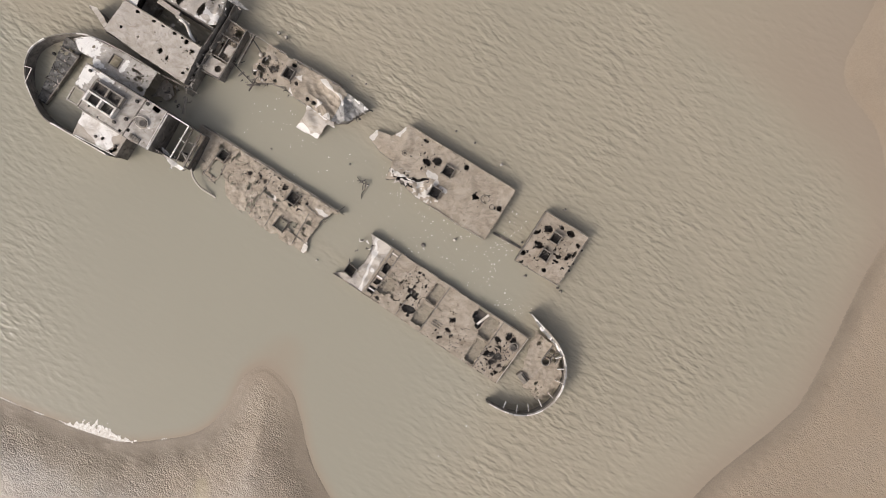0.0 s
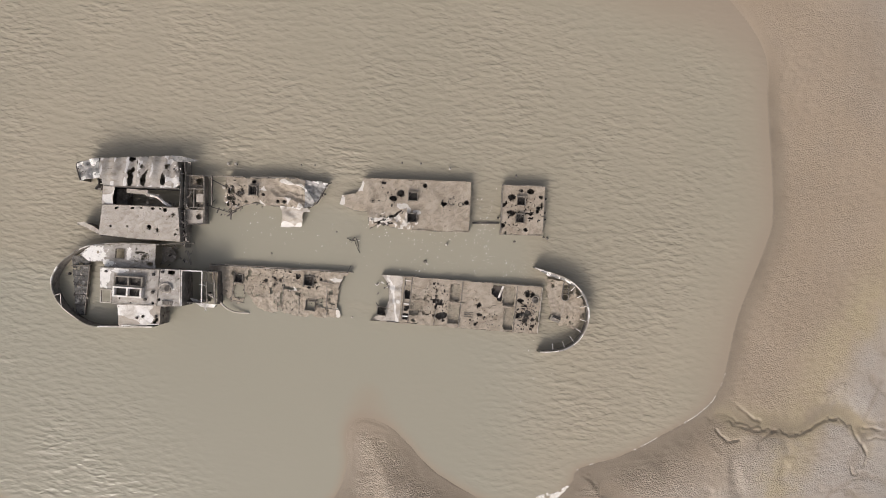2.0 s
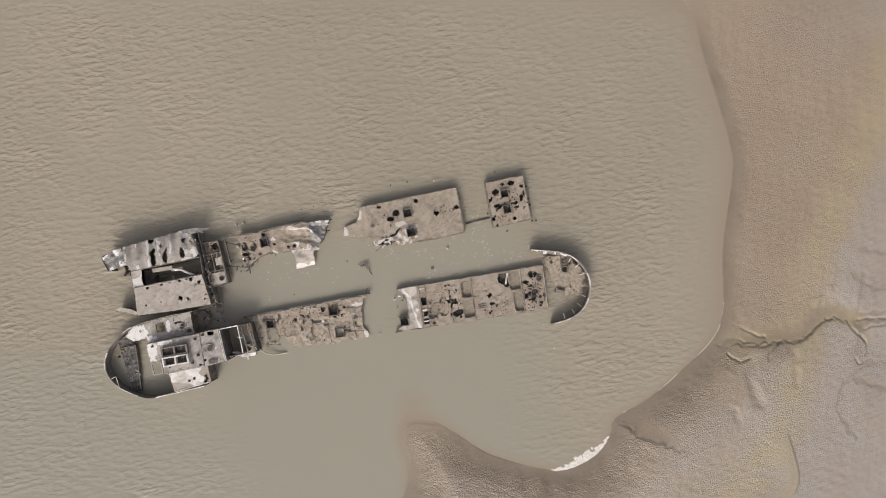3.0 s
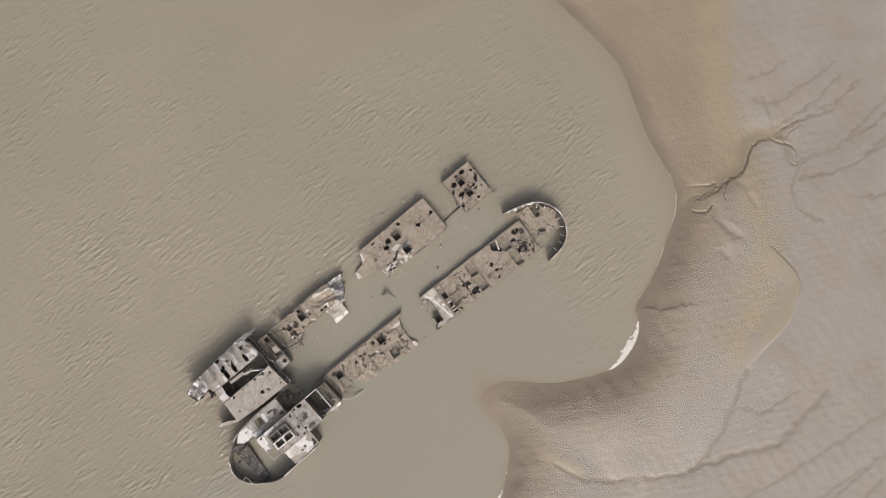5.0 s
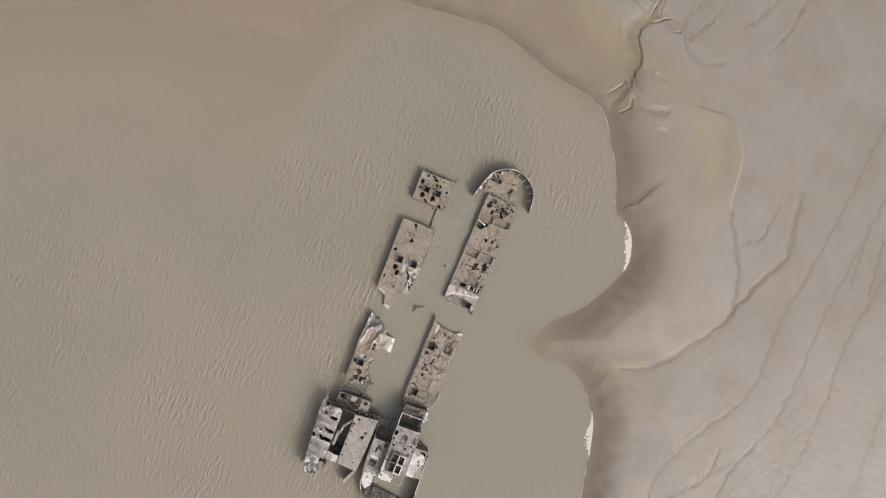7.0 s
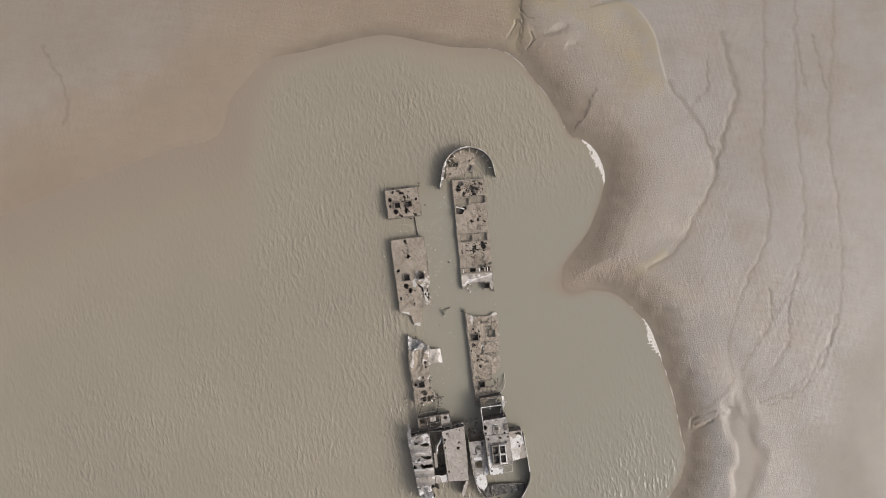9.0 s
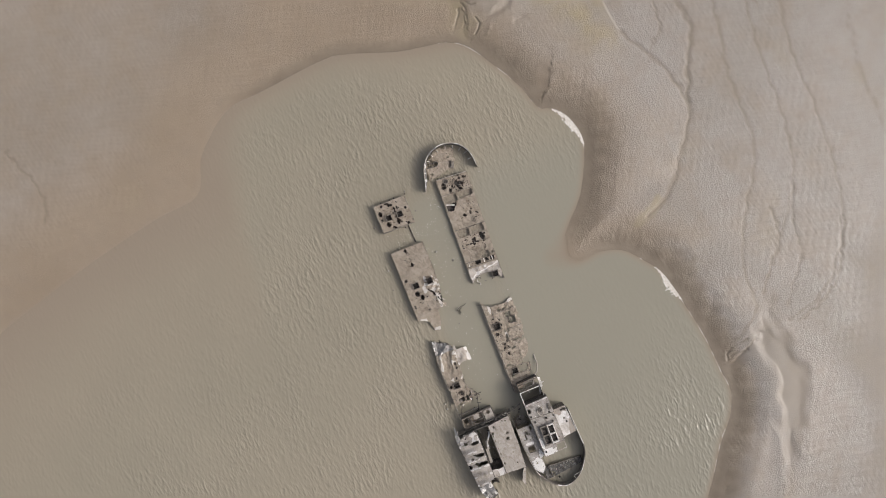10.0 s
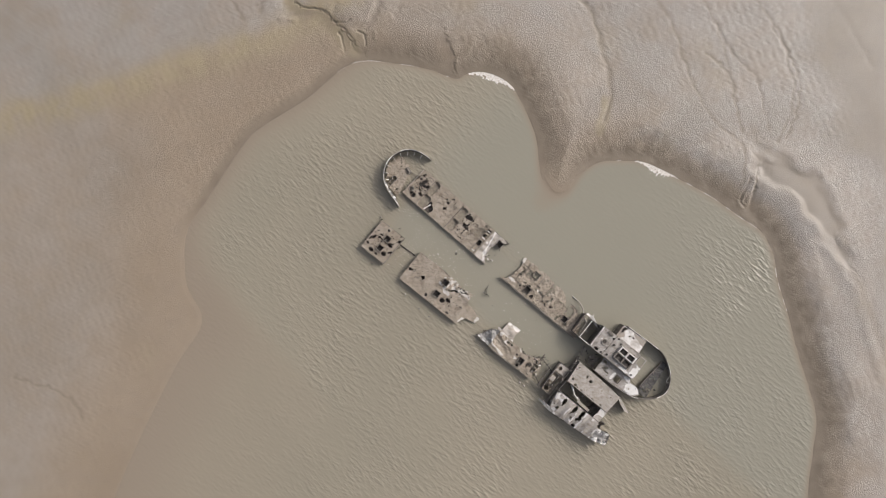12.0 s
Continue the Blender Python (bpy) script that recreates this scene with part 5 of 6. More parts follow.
# ---- engine-room section with ribbed roof and open well ----
def engine_section():
    t = thing(UPPER, "engine_house_section", -13.5, -3, "tall wrecked deckhouse with ribbed roof round an open well", "shipwreck", "wreck sections", 0.0, 0.95)
    high = [(-19.6, 2.0), (-9.4, 2.85), (-8.7, 2.0), (-7.9, -1.3), (-8.6, -1.85), (-18.5, -1.95), (-19.0, -0.5)]
    low = [(-18.55, -4.6), (-8.15, -4.6), (-7.65, -9.35), (-13.0, -9.25), (-18.85, -8.85)]

    def high_top(u, v):
        return 4.45 - 0.05 * (u + 19) - 0.15 * max(0, v + 1) ** 1.5 + 0.16 * math.sin(u * 2 * math.pi / 1.75 + 0.8) * (0.4 + 0.6 * step(v, -1.5, 2)) + 0.10 * n2(u, v, 0.8, 4) + 0.3 * step(u, -10.2, -8) * n2(u, v, 1.1, 6)

    gone = hole_fn(ovals=[(-14.9, -0.95, 0.36, 0.95), (-13.1, -1.0, 0.36, 0.8), (-10.4, -0.75, 0.36, 0.9)], rot=[(-14.0, 1.6, 2.5, 0.5), (-9.6, 0.8, 1.0, 0.42)], seed=29)
    s1 = torn(high, 0.08, 3)
    deck(t, "ribbed_roof", (-19.8, -7.7, -2.1, 3.0), lambda u, v: s1(u, v) and not gone(u, v), high_top, m_roof, seams=(-14.0, -10.2), cross=(0.55,), gap=0.010, label="ribbed silted roof with pale streaks",
         pale=lambda u, v: math.sin(u * 2 * math.pi / 1.75 + 0.8) + 0.9 * n2(u, v, 0.7, 4) > 0.72 and n2(u, v, 0.5, 40) > -0.15 or (u > -10.0 and n2(u, v, 1.0, 17) > 0.05))

    def low_top(u, v):
        return 4.50 - 0.075 * (u + 18.8) + 0.03 * n2(u, v, 0.5, 2) + 0.02 * n2(u, v, 2, 3)

    gone2 = hole_fn(ovals=[(-17.3, -7.6, 0.16, 0.16), (-15.0, -7.5, 0.15, 0.15), (-16.6, -5.0, 0.28, 0.18), (-14.4, -4.95, 0.26, 0.2), (-13.2, -4.85, 0.2, 0.12), (-11.6, -4.85, 0.24, 0.2), (-10.6, -4.85, 0.16, 0.18), (-9.9, -4.9, 0.3, 0.3), (-8.4, -8.4, 0.22, 0.18), (-8.1, -7.7, 0.2, 0.16), (-13.6, -6.0, 0.1, 0.1)],
                    rot=[(-9.0, -6.0, 1.2, 0.42), (-11.5, -8.2, 1.2, 0.5)], seed=31)
    s2 = torn(low, 0.05, 6)
    deck(t, "flat_roof", (-19.0, -7.5, -9.5, -4.55), lambda u, v: s2(u, v) and not gone2(u, v), low_top, m_roof, seams=(-12.9,), cross=(-6.7,), gap=0.004, label="flat silted roof with round rust holes")
    outline_wall(t, low, lambda u, v: low_top(u, v) - 0.05, m_hull, name="house_wall")
    wall(t, "house_wall", smooth_line([(-19.6, 2.0), (-14.5, 2.45), (-9.4, 2.85)], 8), WATER_BED, lambda u, v: high_top(u, v) - 0.1, 0.06, m_hull)
    wall(t, "house_wall", [(-8.6, 2.2), (-8.2, 0.4), (-7.9, -1.4), (-8.0, -4.6)], WATER_BED, 3.6, 0.08, m_hull)
    wall(t, "house_wall", smooth_line([(-19.5, 2.0), (-19.0, -0.5), (-18.5, -2.0), (-18.6, -4.6)], 5), WATER_BED, 4.05, 0.08, m_hull)
    wall(t, "well_wall", [(-18.4, -2.0), (-8.0, -1.9)], WATER_BED, 3.8, 0.08, m_dark)
    bar(t, "well_coaming", (-18.4, -1.95, 4.50), (-8.0, -1.85, 3.95), 0.12, 0.4, m_frame)
    bar(t, "well_coaming", (-18.5, -4.55, 4.55), (-8.0, -4.55, 3.76), 0.10, 0.3, m_frame)
    strip = torn([(-18.7, -4.55), (-17.0, -4.55), (-17.2, -3.4), (-16.9, -2.0), (-18.6, -2.0)], 0.12, 17)
    deck(t, "well_side_deck", (-18.9, -16.7, -4.54, -1.9), strip, lambda u, v: 4.30 + 0.06 * n2(u, v, 0.9, 5), m_roof, label="narrow silted deck beside the well", pale=lambda u, v: n2(u, v, 0.8, 48) > 0.15)
    bm = bmesh.new()
    box_bm(bm, -17.9, -16.2, -4.4, -2.1, WATER_BED, 1.6)
    bmesh.ops.bevel(bm, geom=bm.edges[:], offset=0.08, segments=2, affect="EDGES")
    part("machine_block", bm, m_frame, t)
    for u0, u1, v, w in ((-15.6, -12.6, -2.45, 0.6), (-12.8, -11.0, -2.9, 0.45)):
        bar(t, "duct", (u0, v, 3.5), (u1, v - 0.15, 3.4), w, 0.4, m_roof, "pale broken duct")
    tube(t, "bent_pipe", smooth_line([(-12.2, -3.0, 3.4), (-11.2, -3.2, 3.4), (-10.2, -4.0, 3.2), (-9.5, -4.4, 2.8)], 4), 0.20, m_white, "pale bent pipe")
    stub = torn([(-23.1, 1.1), (-22.4, -1.25), (-20.1, -0.9), (-18.9, -0.7), (-19.6, 2.0)], 0.08, 8)
    deck(t, "torn_overhang", (-23.4, -18.8, -1.6, 2.3), lambda u, v: stub(u, v) and u < -19.05, lambda u, v: 3.9 + 0.9 * n2(u, v, 0.55, 3) + 0.35 * n2(u, v, 1.4, 4) - 0.10 * (-19 - u), m_silver, label="bent silvery overhanging plate", pale=lambda u, v: n2(u, v, 0.8, 23) > 0.0)
    wall(t, "house_wall", smooth_line([(-19.6, 2.0), (-21.5, 1.6), (-23.0, 1.1), (-22.4, -1.2)], 5), WATER_BED, 3.4, 0.06, m_hull)
    wall(t, "torn_bracket", smooth_line([(-19.8, -0.9), (-19.6, -1.6), (-20.1, -2.4)], 4), 1.0, 3.6, 0.15, m_dark)
    wall(t, "bow_horn", smooth_line([(-23.0, -7.4), (-21.8, -7.5), (-20.6, -8.1), (-19.0, -8.9)], 5), WATER_BED, lambda u, v: 3.0 + 0.25 * (u + 20), 0.4, m_hull)
    horn = torn([(-23.1, -7.3), (-21.8, -7.1), (-20.3, -7.7), (-18.9, -8.6), (-19.0, -9.0), (-20.6, -8.35), (-22.0, -7.7)], 0.05, 2)
    deck(t, "horn_plate", (-23.3, -18.8, -9.2, -6.9), horn, lambda u, v: 3.05 + 0.25 * (u + 20) * 0.6, m_roof, label="pale curved horn of plate")
    scraps(t, (-19.7, -18.6, -4.4, 1.4), 4.0, 9, 11, (m_dark, m_white, m_frame))
    scraps(t, (-9.2, -7.8, -1.5, 2.4), 3.8, 9, 12, (m_white, m_silver, m_dark))
    scraps(t, (-22.8, -20.0, -1.2, 1.2), 3.9, 7, 13, (m_white, m_silver, m_dark))
    scraps(t, (-16.0, -9.0, -4.3, -2.3), 2.4, 14, 14, (m_dark, m_frame, m_roof), (0.3, 1.0))
    scraps(t, (-8.3, -7.4, -9.6, -5.0), 3.2, 8, 15, (m_dark, m_frame))
    gunwale(t, (-7.75, 2.3, 2.8), (-7.35, -10.2, 2.7), 0.10, 0.4, m_frame, 9)
    scraps(t, (-8.1, -7.2, -9.8, 2.2), 2.6, 30, 51, (m_dark, m_frame, m_roof, m_hull), (0.25, 0.9))
    wall(t, "bulkhead", [(-7.75, 2.3), (-7.6, -2.0), (-7.45, -6.0), (-7.35, -10.2)], WATER_BED, 2.6, 0.06, m_frame, ragged=0.5)
    prow = torn([(-9.3, 2.9), (-5.6, 2.3), (-6.4, 2.0), (-8.8, 1.9)], 0.08, 4)
    deck(t, "bent_flange", (-9.5, -5.4, 1.7, 3.1), prow, lambda u, v: 3.7 + 0.2 * (u + 9) * -0.5, m_silver)
    return t


# ---- skeleton bay between the engine house and the torn section ----
def skeleton_bay():
    t = thing(UPPER, "skeleton_bay", -6.5, -3, "bare rusted hull bay with open frames and bulkheads", "shipwreck", "wreck sections")
    poly = [(-7.9, 0.3), (-5.2, 0.25), (-4.9, -6.6), (-7.7, -6.9)]
    outline_wall(t, poly, 1.9, m_frame)
    floor = torn([(-7.8, 0.2), (-5.2, 0.2), (-5.0, -6.5), (-7.7, -6.8)], 0.05, 2)
    gone = hole_fn(ovals=[(-6.0, -0.6, 0.5, 0.4)], boxes=[(-7.0, -5.6, -3.6, -2.6)], rot=[(-6.4, -3.2, 3.0, 0.25)], seed=41)
    deck(t, "bay_floor", (-7.9, -4.8, -6.9, 0.3), lambda u, v: floor(u, v) and not gone(u, v), lambda u, v: 1.25 + 0.05 * n2(u, v, 1, 2), m_deck)
    for p, q in (((-7.8, 0.25, 2.0), (-5.1, 0.2, 2.0)), ((-7.7, -1.7, 1.95), (-5.0, -1.7, 1.95)), ((-7.7, -4.4, 1.95), (-4.9, -4.4, 1.95)), ((-7.6, -6.8, 1.95), (-4.9, -6.6, 1.95)), ((-5.2, 0.2, 2.0), (-4.9, -6.6, 2.0)),
                 ((-6.6, -1.7, 1.9), (-6.5, -4.4, 1.9)), ((-4.2, 0.3, 1.7), (-4.1, -3.9, 1.5))):
        bar(t, "bay_frame", p, q, 0.14, 0.45, m_frame)
    scraps(t, (-7.6, -5.0, -6.4, 0.1), 1.7, 16, 17, (m_dark, m_frame, m_roof, m_dark))
    scraps(t, (-5.0, -4.0, -5.5, -2.5), 1.1, 6, 18, (m_dark,))
    for box in ((-6.2, -5.2, -3.6, -2.4), (-7.4, -5.1, -6.6, -4.7)):
        deck(t, "bay_plate", box, lambda u, v: math.hypot(u + 5.7, v + 5.7) > 0.4, lambda u, v: 1.9 + 0.04 * n2(u, v, 1, 3), m_roof, label="pale plate left on the bay")
    return t


# ---- stern with wheelhouse ----
def stern_section():
    t = thing(STERN, "stern_section", -5, -0.5, "sunken ship stern with weathered white wheelhouse", "shipwreck", "wreck sections", 0.0, 0.95)
    arc = smooth_line([(0.1, 5.75), (-4.7, 5.5), (-9.3, 4.85), (-11.6, 4.0), (-13.8, 2.2), (-15.0, 0.3), (-15.2, -1.3), (-14.5, -3.1), (-13.1, -4.8), (-10.8, -6.2), (-8.6, -6.75), (-6.2, -6.6), (0.2, -6.05)], 6)
    sheer = lambda u, v: 2.3 + 0.9 * step(u, -12, -6) - 0.35 * step(-v, 3, 6) * step(-u, 9, 12)
    wall(t, "hull_plating", arc, WATER_BED, lambda u, v: sheer(u, v) - 0.1, 0.08, m_hull)
    for k in range(0, len(arc) - 6, 9):
        wall(t, "bulwark_rim", arc[k:k + 10], 2.0, sheer, 0.09 + 0.02 * (k % 4), (m_roof, m_white, m_frame, m_white)[k // 9 % 4], "pale flaking rim on the curved bulwark", ragged=0.12)
    port = torn([(-11.0, 3.3), (-9.6, 4.7), (-4.7, 5.4), (-0.3, 5.7), (-0.1, 2.3), (-7.3, 1.9), (-7.6, 2.6), (-9.6, 2.5)], 0.10, 5)
    gone = hole_fn(ovals=[(-8.4, 3.9, 0.2, 0.2)], rot=[(-1.9, 4.0, 1.5, 0.18)], seed=43)
    gone_b = hole_fn(ovals=[(-2.8, 4.35, 0.3, 0.2), (-2.2, 4.4, 0.4, 0.16), (-1.7, 3.9, 0.4, 0.16), (-0.9, 2.9, 0.4, 0.25), (-2.0, 3.5, 0.3, 0.12)], seed=44)
    pale = hole_fn(ovals=[(-8.9, 3.7, 1.7, 1.1), (-7.2, 2.5, 1.2, 0.5), (-4.0, 4.0, 0.35, 0.9)], seed=47)
    well = in_poly([(-5.8, 3.3), (-4.6, 3.4), (-4.65, 4.65), (-5.85, 4.55)])
    keep = lambda u, v: port(u, v) and not gone(u, v) and not gone_b(u, v) and not well(u, v)
    for p, q in (((-5.85, 3.25), (-4.55, 3.35)), ((-5.9, 4.6), (-4.6, 4.7)), ((-5.85, 3.25), (-5.9, 4.6)), ((-4.55, 3.35), (-4.6, 4.7))):
        bar(t, "hatch_coaming", (*p, 3.30), (*q, 3.30), 0.06, 0.3, m_frame)
    deck(t, "side_deck", (-11.3, 0.0, 1.8, 5.8), keep, lambda u, v: 3.2 + 0.03 * n2(u, v, 1, 2), m_house, seams=(-6.1, -3.1), label="mud-stained side deck with white paint left", pale=pale)
    # house walls and roofs
    main = [(-7.4, 1.9), (1.2, 2.35), (1.25, -2.85), (-5.2, -3.2), (-5.3, -1.15), (-7.1, -1.05)]
    fore = [(1.2, 2.4), (4.1, 2.55), (4.6, -2.55), (1.25, -2.85)]
    star = [(-4.9, -3.2), (1.25, -2.85), (1.4, -5.55), (-4.4, -6.3)]
    outline_wall(t, main, 4.3, m_hull, name="house_wall")
    outline_wall(t, fore, 4.7, m_hull, name="wheelhouse_wall")
    outline_wall(t, star, 3.3, m_hull, name="house_wall")
    r1, r2, r3 = torn(main, 0.06, 3), torn(fore, 0.05, 4), torn(star, 0.07, 5)
    g1 = hole_fn(ovals=[(0.5, -2.5, 0.2, 0.18), (-4.2, -2.2, 0.12, 0.12), (-2.6, -2.7, 0.1, 0.1)], seed=51)
    p1 = hole_fn(ovals=[(-6.6, 0.6, 0.8, 1.6), (-4.5, 1.7, 1.1, 0.35)], seed=52)
    deck(t, "house_roof", (-7.6, 1.22, -3.4, 2.5), lambda u, v: r1(u, v) and not g1(u, v), lambda u, v: 4.36 + 0.03 * n2(u, v, 1, 4), m_house, seams=(-4.6, -0.6), pale=p1)
    g2 = hole_fn(ovals=[(4.0, 1.3, 0.13, 0.13), (1.5, -1.9, 0.2, 0.2)], boxes=[(2.4, 3.35, 1.75, 2.3)], seed=53)
    deck(t, "wheelhouse_roof", (1.24, 4.7, -3.0, 2.7), lambda u, v: r2(u, v) and not g2(u, v), lambda u, v: 4.76 + 0.03 * n2(u, v, 1, 5), m_house)
    g3 = hole_fn(ovals=[(-1.1, -4.6, 0.22, 0.22), (0.9, -4.9, 0.25, 0.25), (0.6, -5.3, 0.25, 0.18)], seed=54)
    deck(t, "side_roof", (-5.0, 1.4, -6.5, -2.9), lambda u, v: r3(u, v) and not g3(u, v), lambda u, v: 3.40 + 0.06 * n2(u, v, 0.7, 6), m_white, label="white flaking side roof", pale=lambda u, v: v < -4.9 - 0.25 * (u + 4) + 0.5 * n2(u, v, 0.8, 3) or u > 0.1 + 0.5 * n2(u, v, 0.9, 5))
    # skylight
    sk = new("skylight")
    sk.parent = t
    sk.location = (0, 0, 0)
    for v0, v1, z, mat in ((-0.45, 1.0, 5.05, m_frame), (-1.95, -0.5, 5.25, m_white)):
        bm = bmesh.new()
        for u0, u1, a, b in ((-4.95, -0.9, v0, v0 + 0.2), (-4.95, -0.9, v1 - 0.2, v1), (-4.95, -4.7, v0 + 0.2, v1 - 0.2), (-1.15, -0.9, v0 + 0.2, v1 - 0.2), (-3.05, -2.8, v0 + 0.2, v1 - 0.2)):
            box_bm(bm, u0, u1, a, b, 4.35, z)
        bm.transform(Matrix.Translation((-2.9, -0.5, 0)) @ pose(0, 0, 0, 0, 0, 1.5) @ Matrix.Translation((2.9, 0.5, 0)))
        part("skylight_frame", bm, mat, sk)
        for u0, u1 in ((-4.7, -3.05), (-2.8, -1.15)):
            bm = bmesh.new()
            box_bm(bm, u0, u1, v0 + 0.2, v1 - 0.2, 4.45, 4.5)
            part("skylight_pane", bm, m_dark, sk, "dark empty skylight pane")
    # funnel stump and companionway
    tube(t, "funnel_rim", [(2.45 + (1.05 if math.cos(a) < 0 else 0.72) * math.cos(a), -0.2 + 0.62 * math.sin(a), 5.0) for a in [k * math.pi / 14 for k in range(28)]], 0.075, m_roof, "pale oval funnel rim", closed=True)
    bm = bmesh.new()
    bmesh.ops.create_cone(bm, cap_ends=True, segments=28, radius1=0.48, radius2=0.46, depth=0.4, matrix=Matrix.Translation((2.6, -0.2, 4.95)))
    part("funnel_stump", bm, m_frame, t)
    bm = bmesh.new()
    bmesh.ops.create_cone(bm, cap_ends=True, segments=24, radius1=0.36, radius2=0.36, depth=0.06, matrix=Matrix.Translation((2.6, -0.2, 5.15)))
    part("funnel_throat", bm, m_dark, t)
    for p, q in (((-6.95, -1.3, 4.5), (-5.45, -1.15, 4.5)), ((-6.95, -1.3, 4.5), (-6.8, -3.05, 4.5)), ((-6.8, -3.05, 4.5), (-5.35, -2.95, 4.5)), ((-5.45, -1.15, 4.5), (-5.35, -2.95, 4.5))):
        bar(t, "companion_frame", p, q, 0.18, 0.25, m_roof)
    bm = bmesh.new()
    box_bm(bm, 2.0, 3.4, -2.55, -1.95, 4.7, 4.95)
    for k in range(4):
        box_bm(bm, 2.15 + 0.32 * k, 2.28 + 0.32 * k, -2.5, -2.0, 4.951, 5.02)
    part("locker", bm, m_frame, t, "grey grated deck locker")
    for u, v, r in ((0.3, 1.5, 0.2), (0.4, -1.0, 0.22), (-0.6, -2.1, 0.2), (1.7, 2.0, 0.2), (-1.9, -4.9, 0.18), (0.75, -4.5, 0.2), (-6.4, 1.35, 0.17)):
        z = 3.4 if v < -3.2 else (4.8 if u > 1.3 else 4.4)
        tube(t, "vent_stub", [(u, v, z - 0.1), (u, v + 0.02, z + 0.25)], r, m_dark)
    bar(t, "roof_batten", (1.22, 2.3, 4.86), (1.25, -2.8, 4.86), 0.12, 0.16, m_frame)
    bar(t, "roof_batten", (-7.3, 1.85, 4.48), (1.1, 2.28, 4.48), 0.09, 0.14, m_frame)
    bar(t, "roof_batten", (-5.2, -3.1, 4.46), (1.1, -2.8, 4.46), 0.09, 0.14, m_roof)
    bar(t, "roof_batten", (-4.3, -6.22, 3.52), (1.35, -5.5, 3.52), 0.10, 0.14, m_white)
    bar(t, "roof_batten", (4.08, 2.5, 4.9), (4.55, -2.5, 4.9), 0.09, 0.14, m_white)
    # open gantry bay forward of the wheelhouse
    for p, q in (((4.5, 2.45), (8.4, 2.65)), ((4.7, -2.0), (7.2, -1.9))):
        wall(t, "bay_wall", [p, q], WATER_BED, 3.7, 0.08, m_dark)
    for p, q, w, mat in (((4.25, 2.45, 4.7), (7.0, 2.6, 4.4), 0.16, m_white), ((7.0, 2.6, 4.4), (7.2, -1.8, 4.1), 0.14, m_white), ((4.25, 2.5, 4.75), (4.65, -2.5, 4.75), 0.14, m_white), ((8.4, 2.7, 3.6), (8.9, -2.0, 3.4), 0.2, m_frame),
                         ((7.0, 1.0, 3.9), (8.5, 1.0, 3.6), 0.12, m_frame), ((7.1, -0.6, 3.9), (8.6, -0.6, 3.5), 0.12, m_frame), ((6.2, 0.6, 2.6), (7.1, 0.5, 2.6), 0.1, m_white), ((7.4, 2.5, 3.9), (7.9, -1.9, 3.7), 0.12, m_frame)):
        bar(t, "gantry_bar", p, q, w, 0.18, mat)
    for u, v, z in ((7.0, 2.6, 4.3), (7.2, -1.8, 4.0), (8.4, 2.6, 3.5), (8.8, -1.9, 3.4)):
        tube(t, "gantry_post", [(u, v, WATER_BED), (u, v, z)], 0.11, m_frame)
    wall(t, "bay_bulkhead", [(8.6, 2.6), (9.0, -2.0)], WATER_BED, 2.3, 0.12, m_dark)
    deck(t, "bent_canopy", (4.9, 8.9, -2.8, -1.4), torn([(5.0, -1.4), (6.2, -1.6), (7.2, -2.1), (8.9, -2.0), (8.6, -2.5), (6.9, -2.6), (5.8, -2.1)], 0.1, 6), lambda u, v: 2.8 + 0.3 * n2(u, v, 0.8, 2), m_white, label="pale bent strip of plating")
    # collapsed side wing
    scraps(t, (0.2, 4.0, 3.0, 5.6), 1.0, 12, 36, (m_dark, m_frame, m_roof), (0.3, 0.9))
    scraps(t, (4.8, 8.8, -2.6, -1.6), 2.7, 8, 37, (m_white, m_dark), (0.25, 0.7))
    scraps(t, (1.0, 1.5, -5.6, -2.9), 2.6, 6, 38, (m_dark, m_frame))
    scraps(t, (-13.0, -10.4, -5.6, 1.6), 0.95, 16, 39, (m_dark, m_frame, m_roof), (0.2, 0.6))
    deck(t, "sunken_wing", (-0.4, 4.2, 2.6, 6.0), torn([(-0.2, 3.0), (1.6, 3.3), (1.9, 4.4), (1.2, 5.5), (-0.1, 5.7)], 0.45, 12), lambda u, v: 1.0 + 0.35 * n2(u, v, 0.6, 3) - 0.15 * u, m_frame, label="dark collapsed side plating")
    bar(t, "bent_strut", (3.6, 5.2, 1.4), (4.3, 3.2, 1.2), 0.3, 0.1, m_frame)
    bar(t, "bent_strut", (-0.1, 5.75, 2.5), (4.6, 6.4, 1.8), 0.12, 0.4, m_frame)
    # fallen panelled hatch boards in the flooded after well
    for k in range(-1, 5):
        a, b = 1.5 - 1.42 * k, 1.5 - 1.42 * (k + 1) + 0.06
        m = torn([(-12.95 + 0.17 * k, a), (-10.5 - 0.05 * k, a + 0.05), (-10.55 - 0.05 * k, b + 0.05), (-12.8 + 0.17 * k, b)], 0.06, 20 + k)
        rust = hole_fn(rot=[(-11.7, (a + b) / 2, 1.3, 0.34)], seed=70 + k)
        deck(t, "fallen_board", (-13.1, -10.3, b - 0.1, a + 0.15), lambda u, v, m=m, rust=rust: m(u, v) and not rust(u, v), lambda u, v, k=k: 0.85 - 0.10 * k + 0.12 * n2(u, v, 1.1, k) - 0.12 * (u + 12), m_board, label="dark mottled fallen hatch board")
    for k in range(-1, 6):
        v = 1.52 - 1.42 * k
        bar(t, "board_edge", (-13.0 + 0.17 * k, v, 1.02 - 0.09 * k), (-10.45 - 0.05 * k, v + 0.05, 0.9 - 0.09 * k), 0.10, 0.3, m_dark)
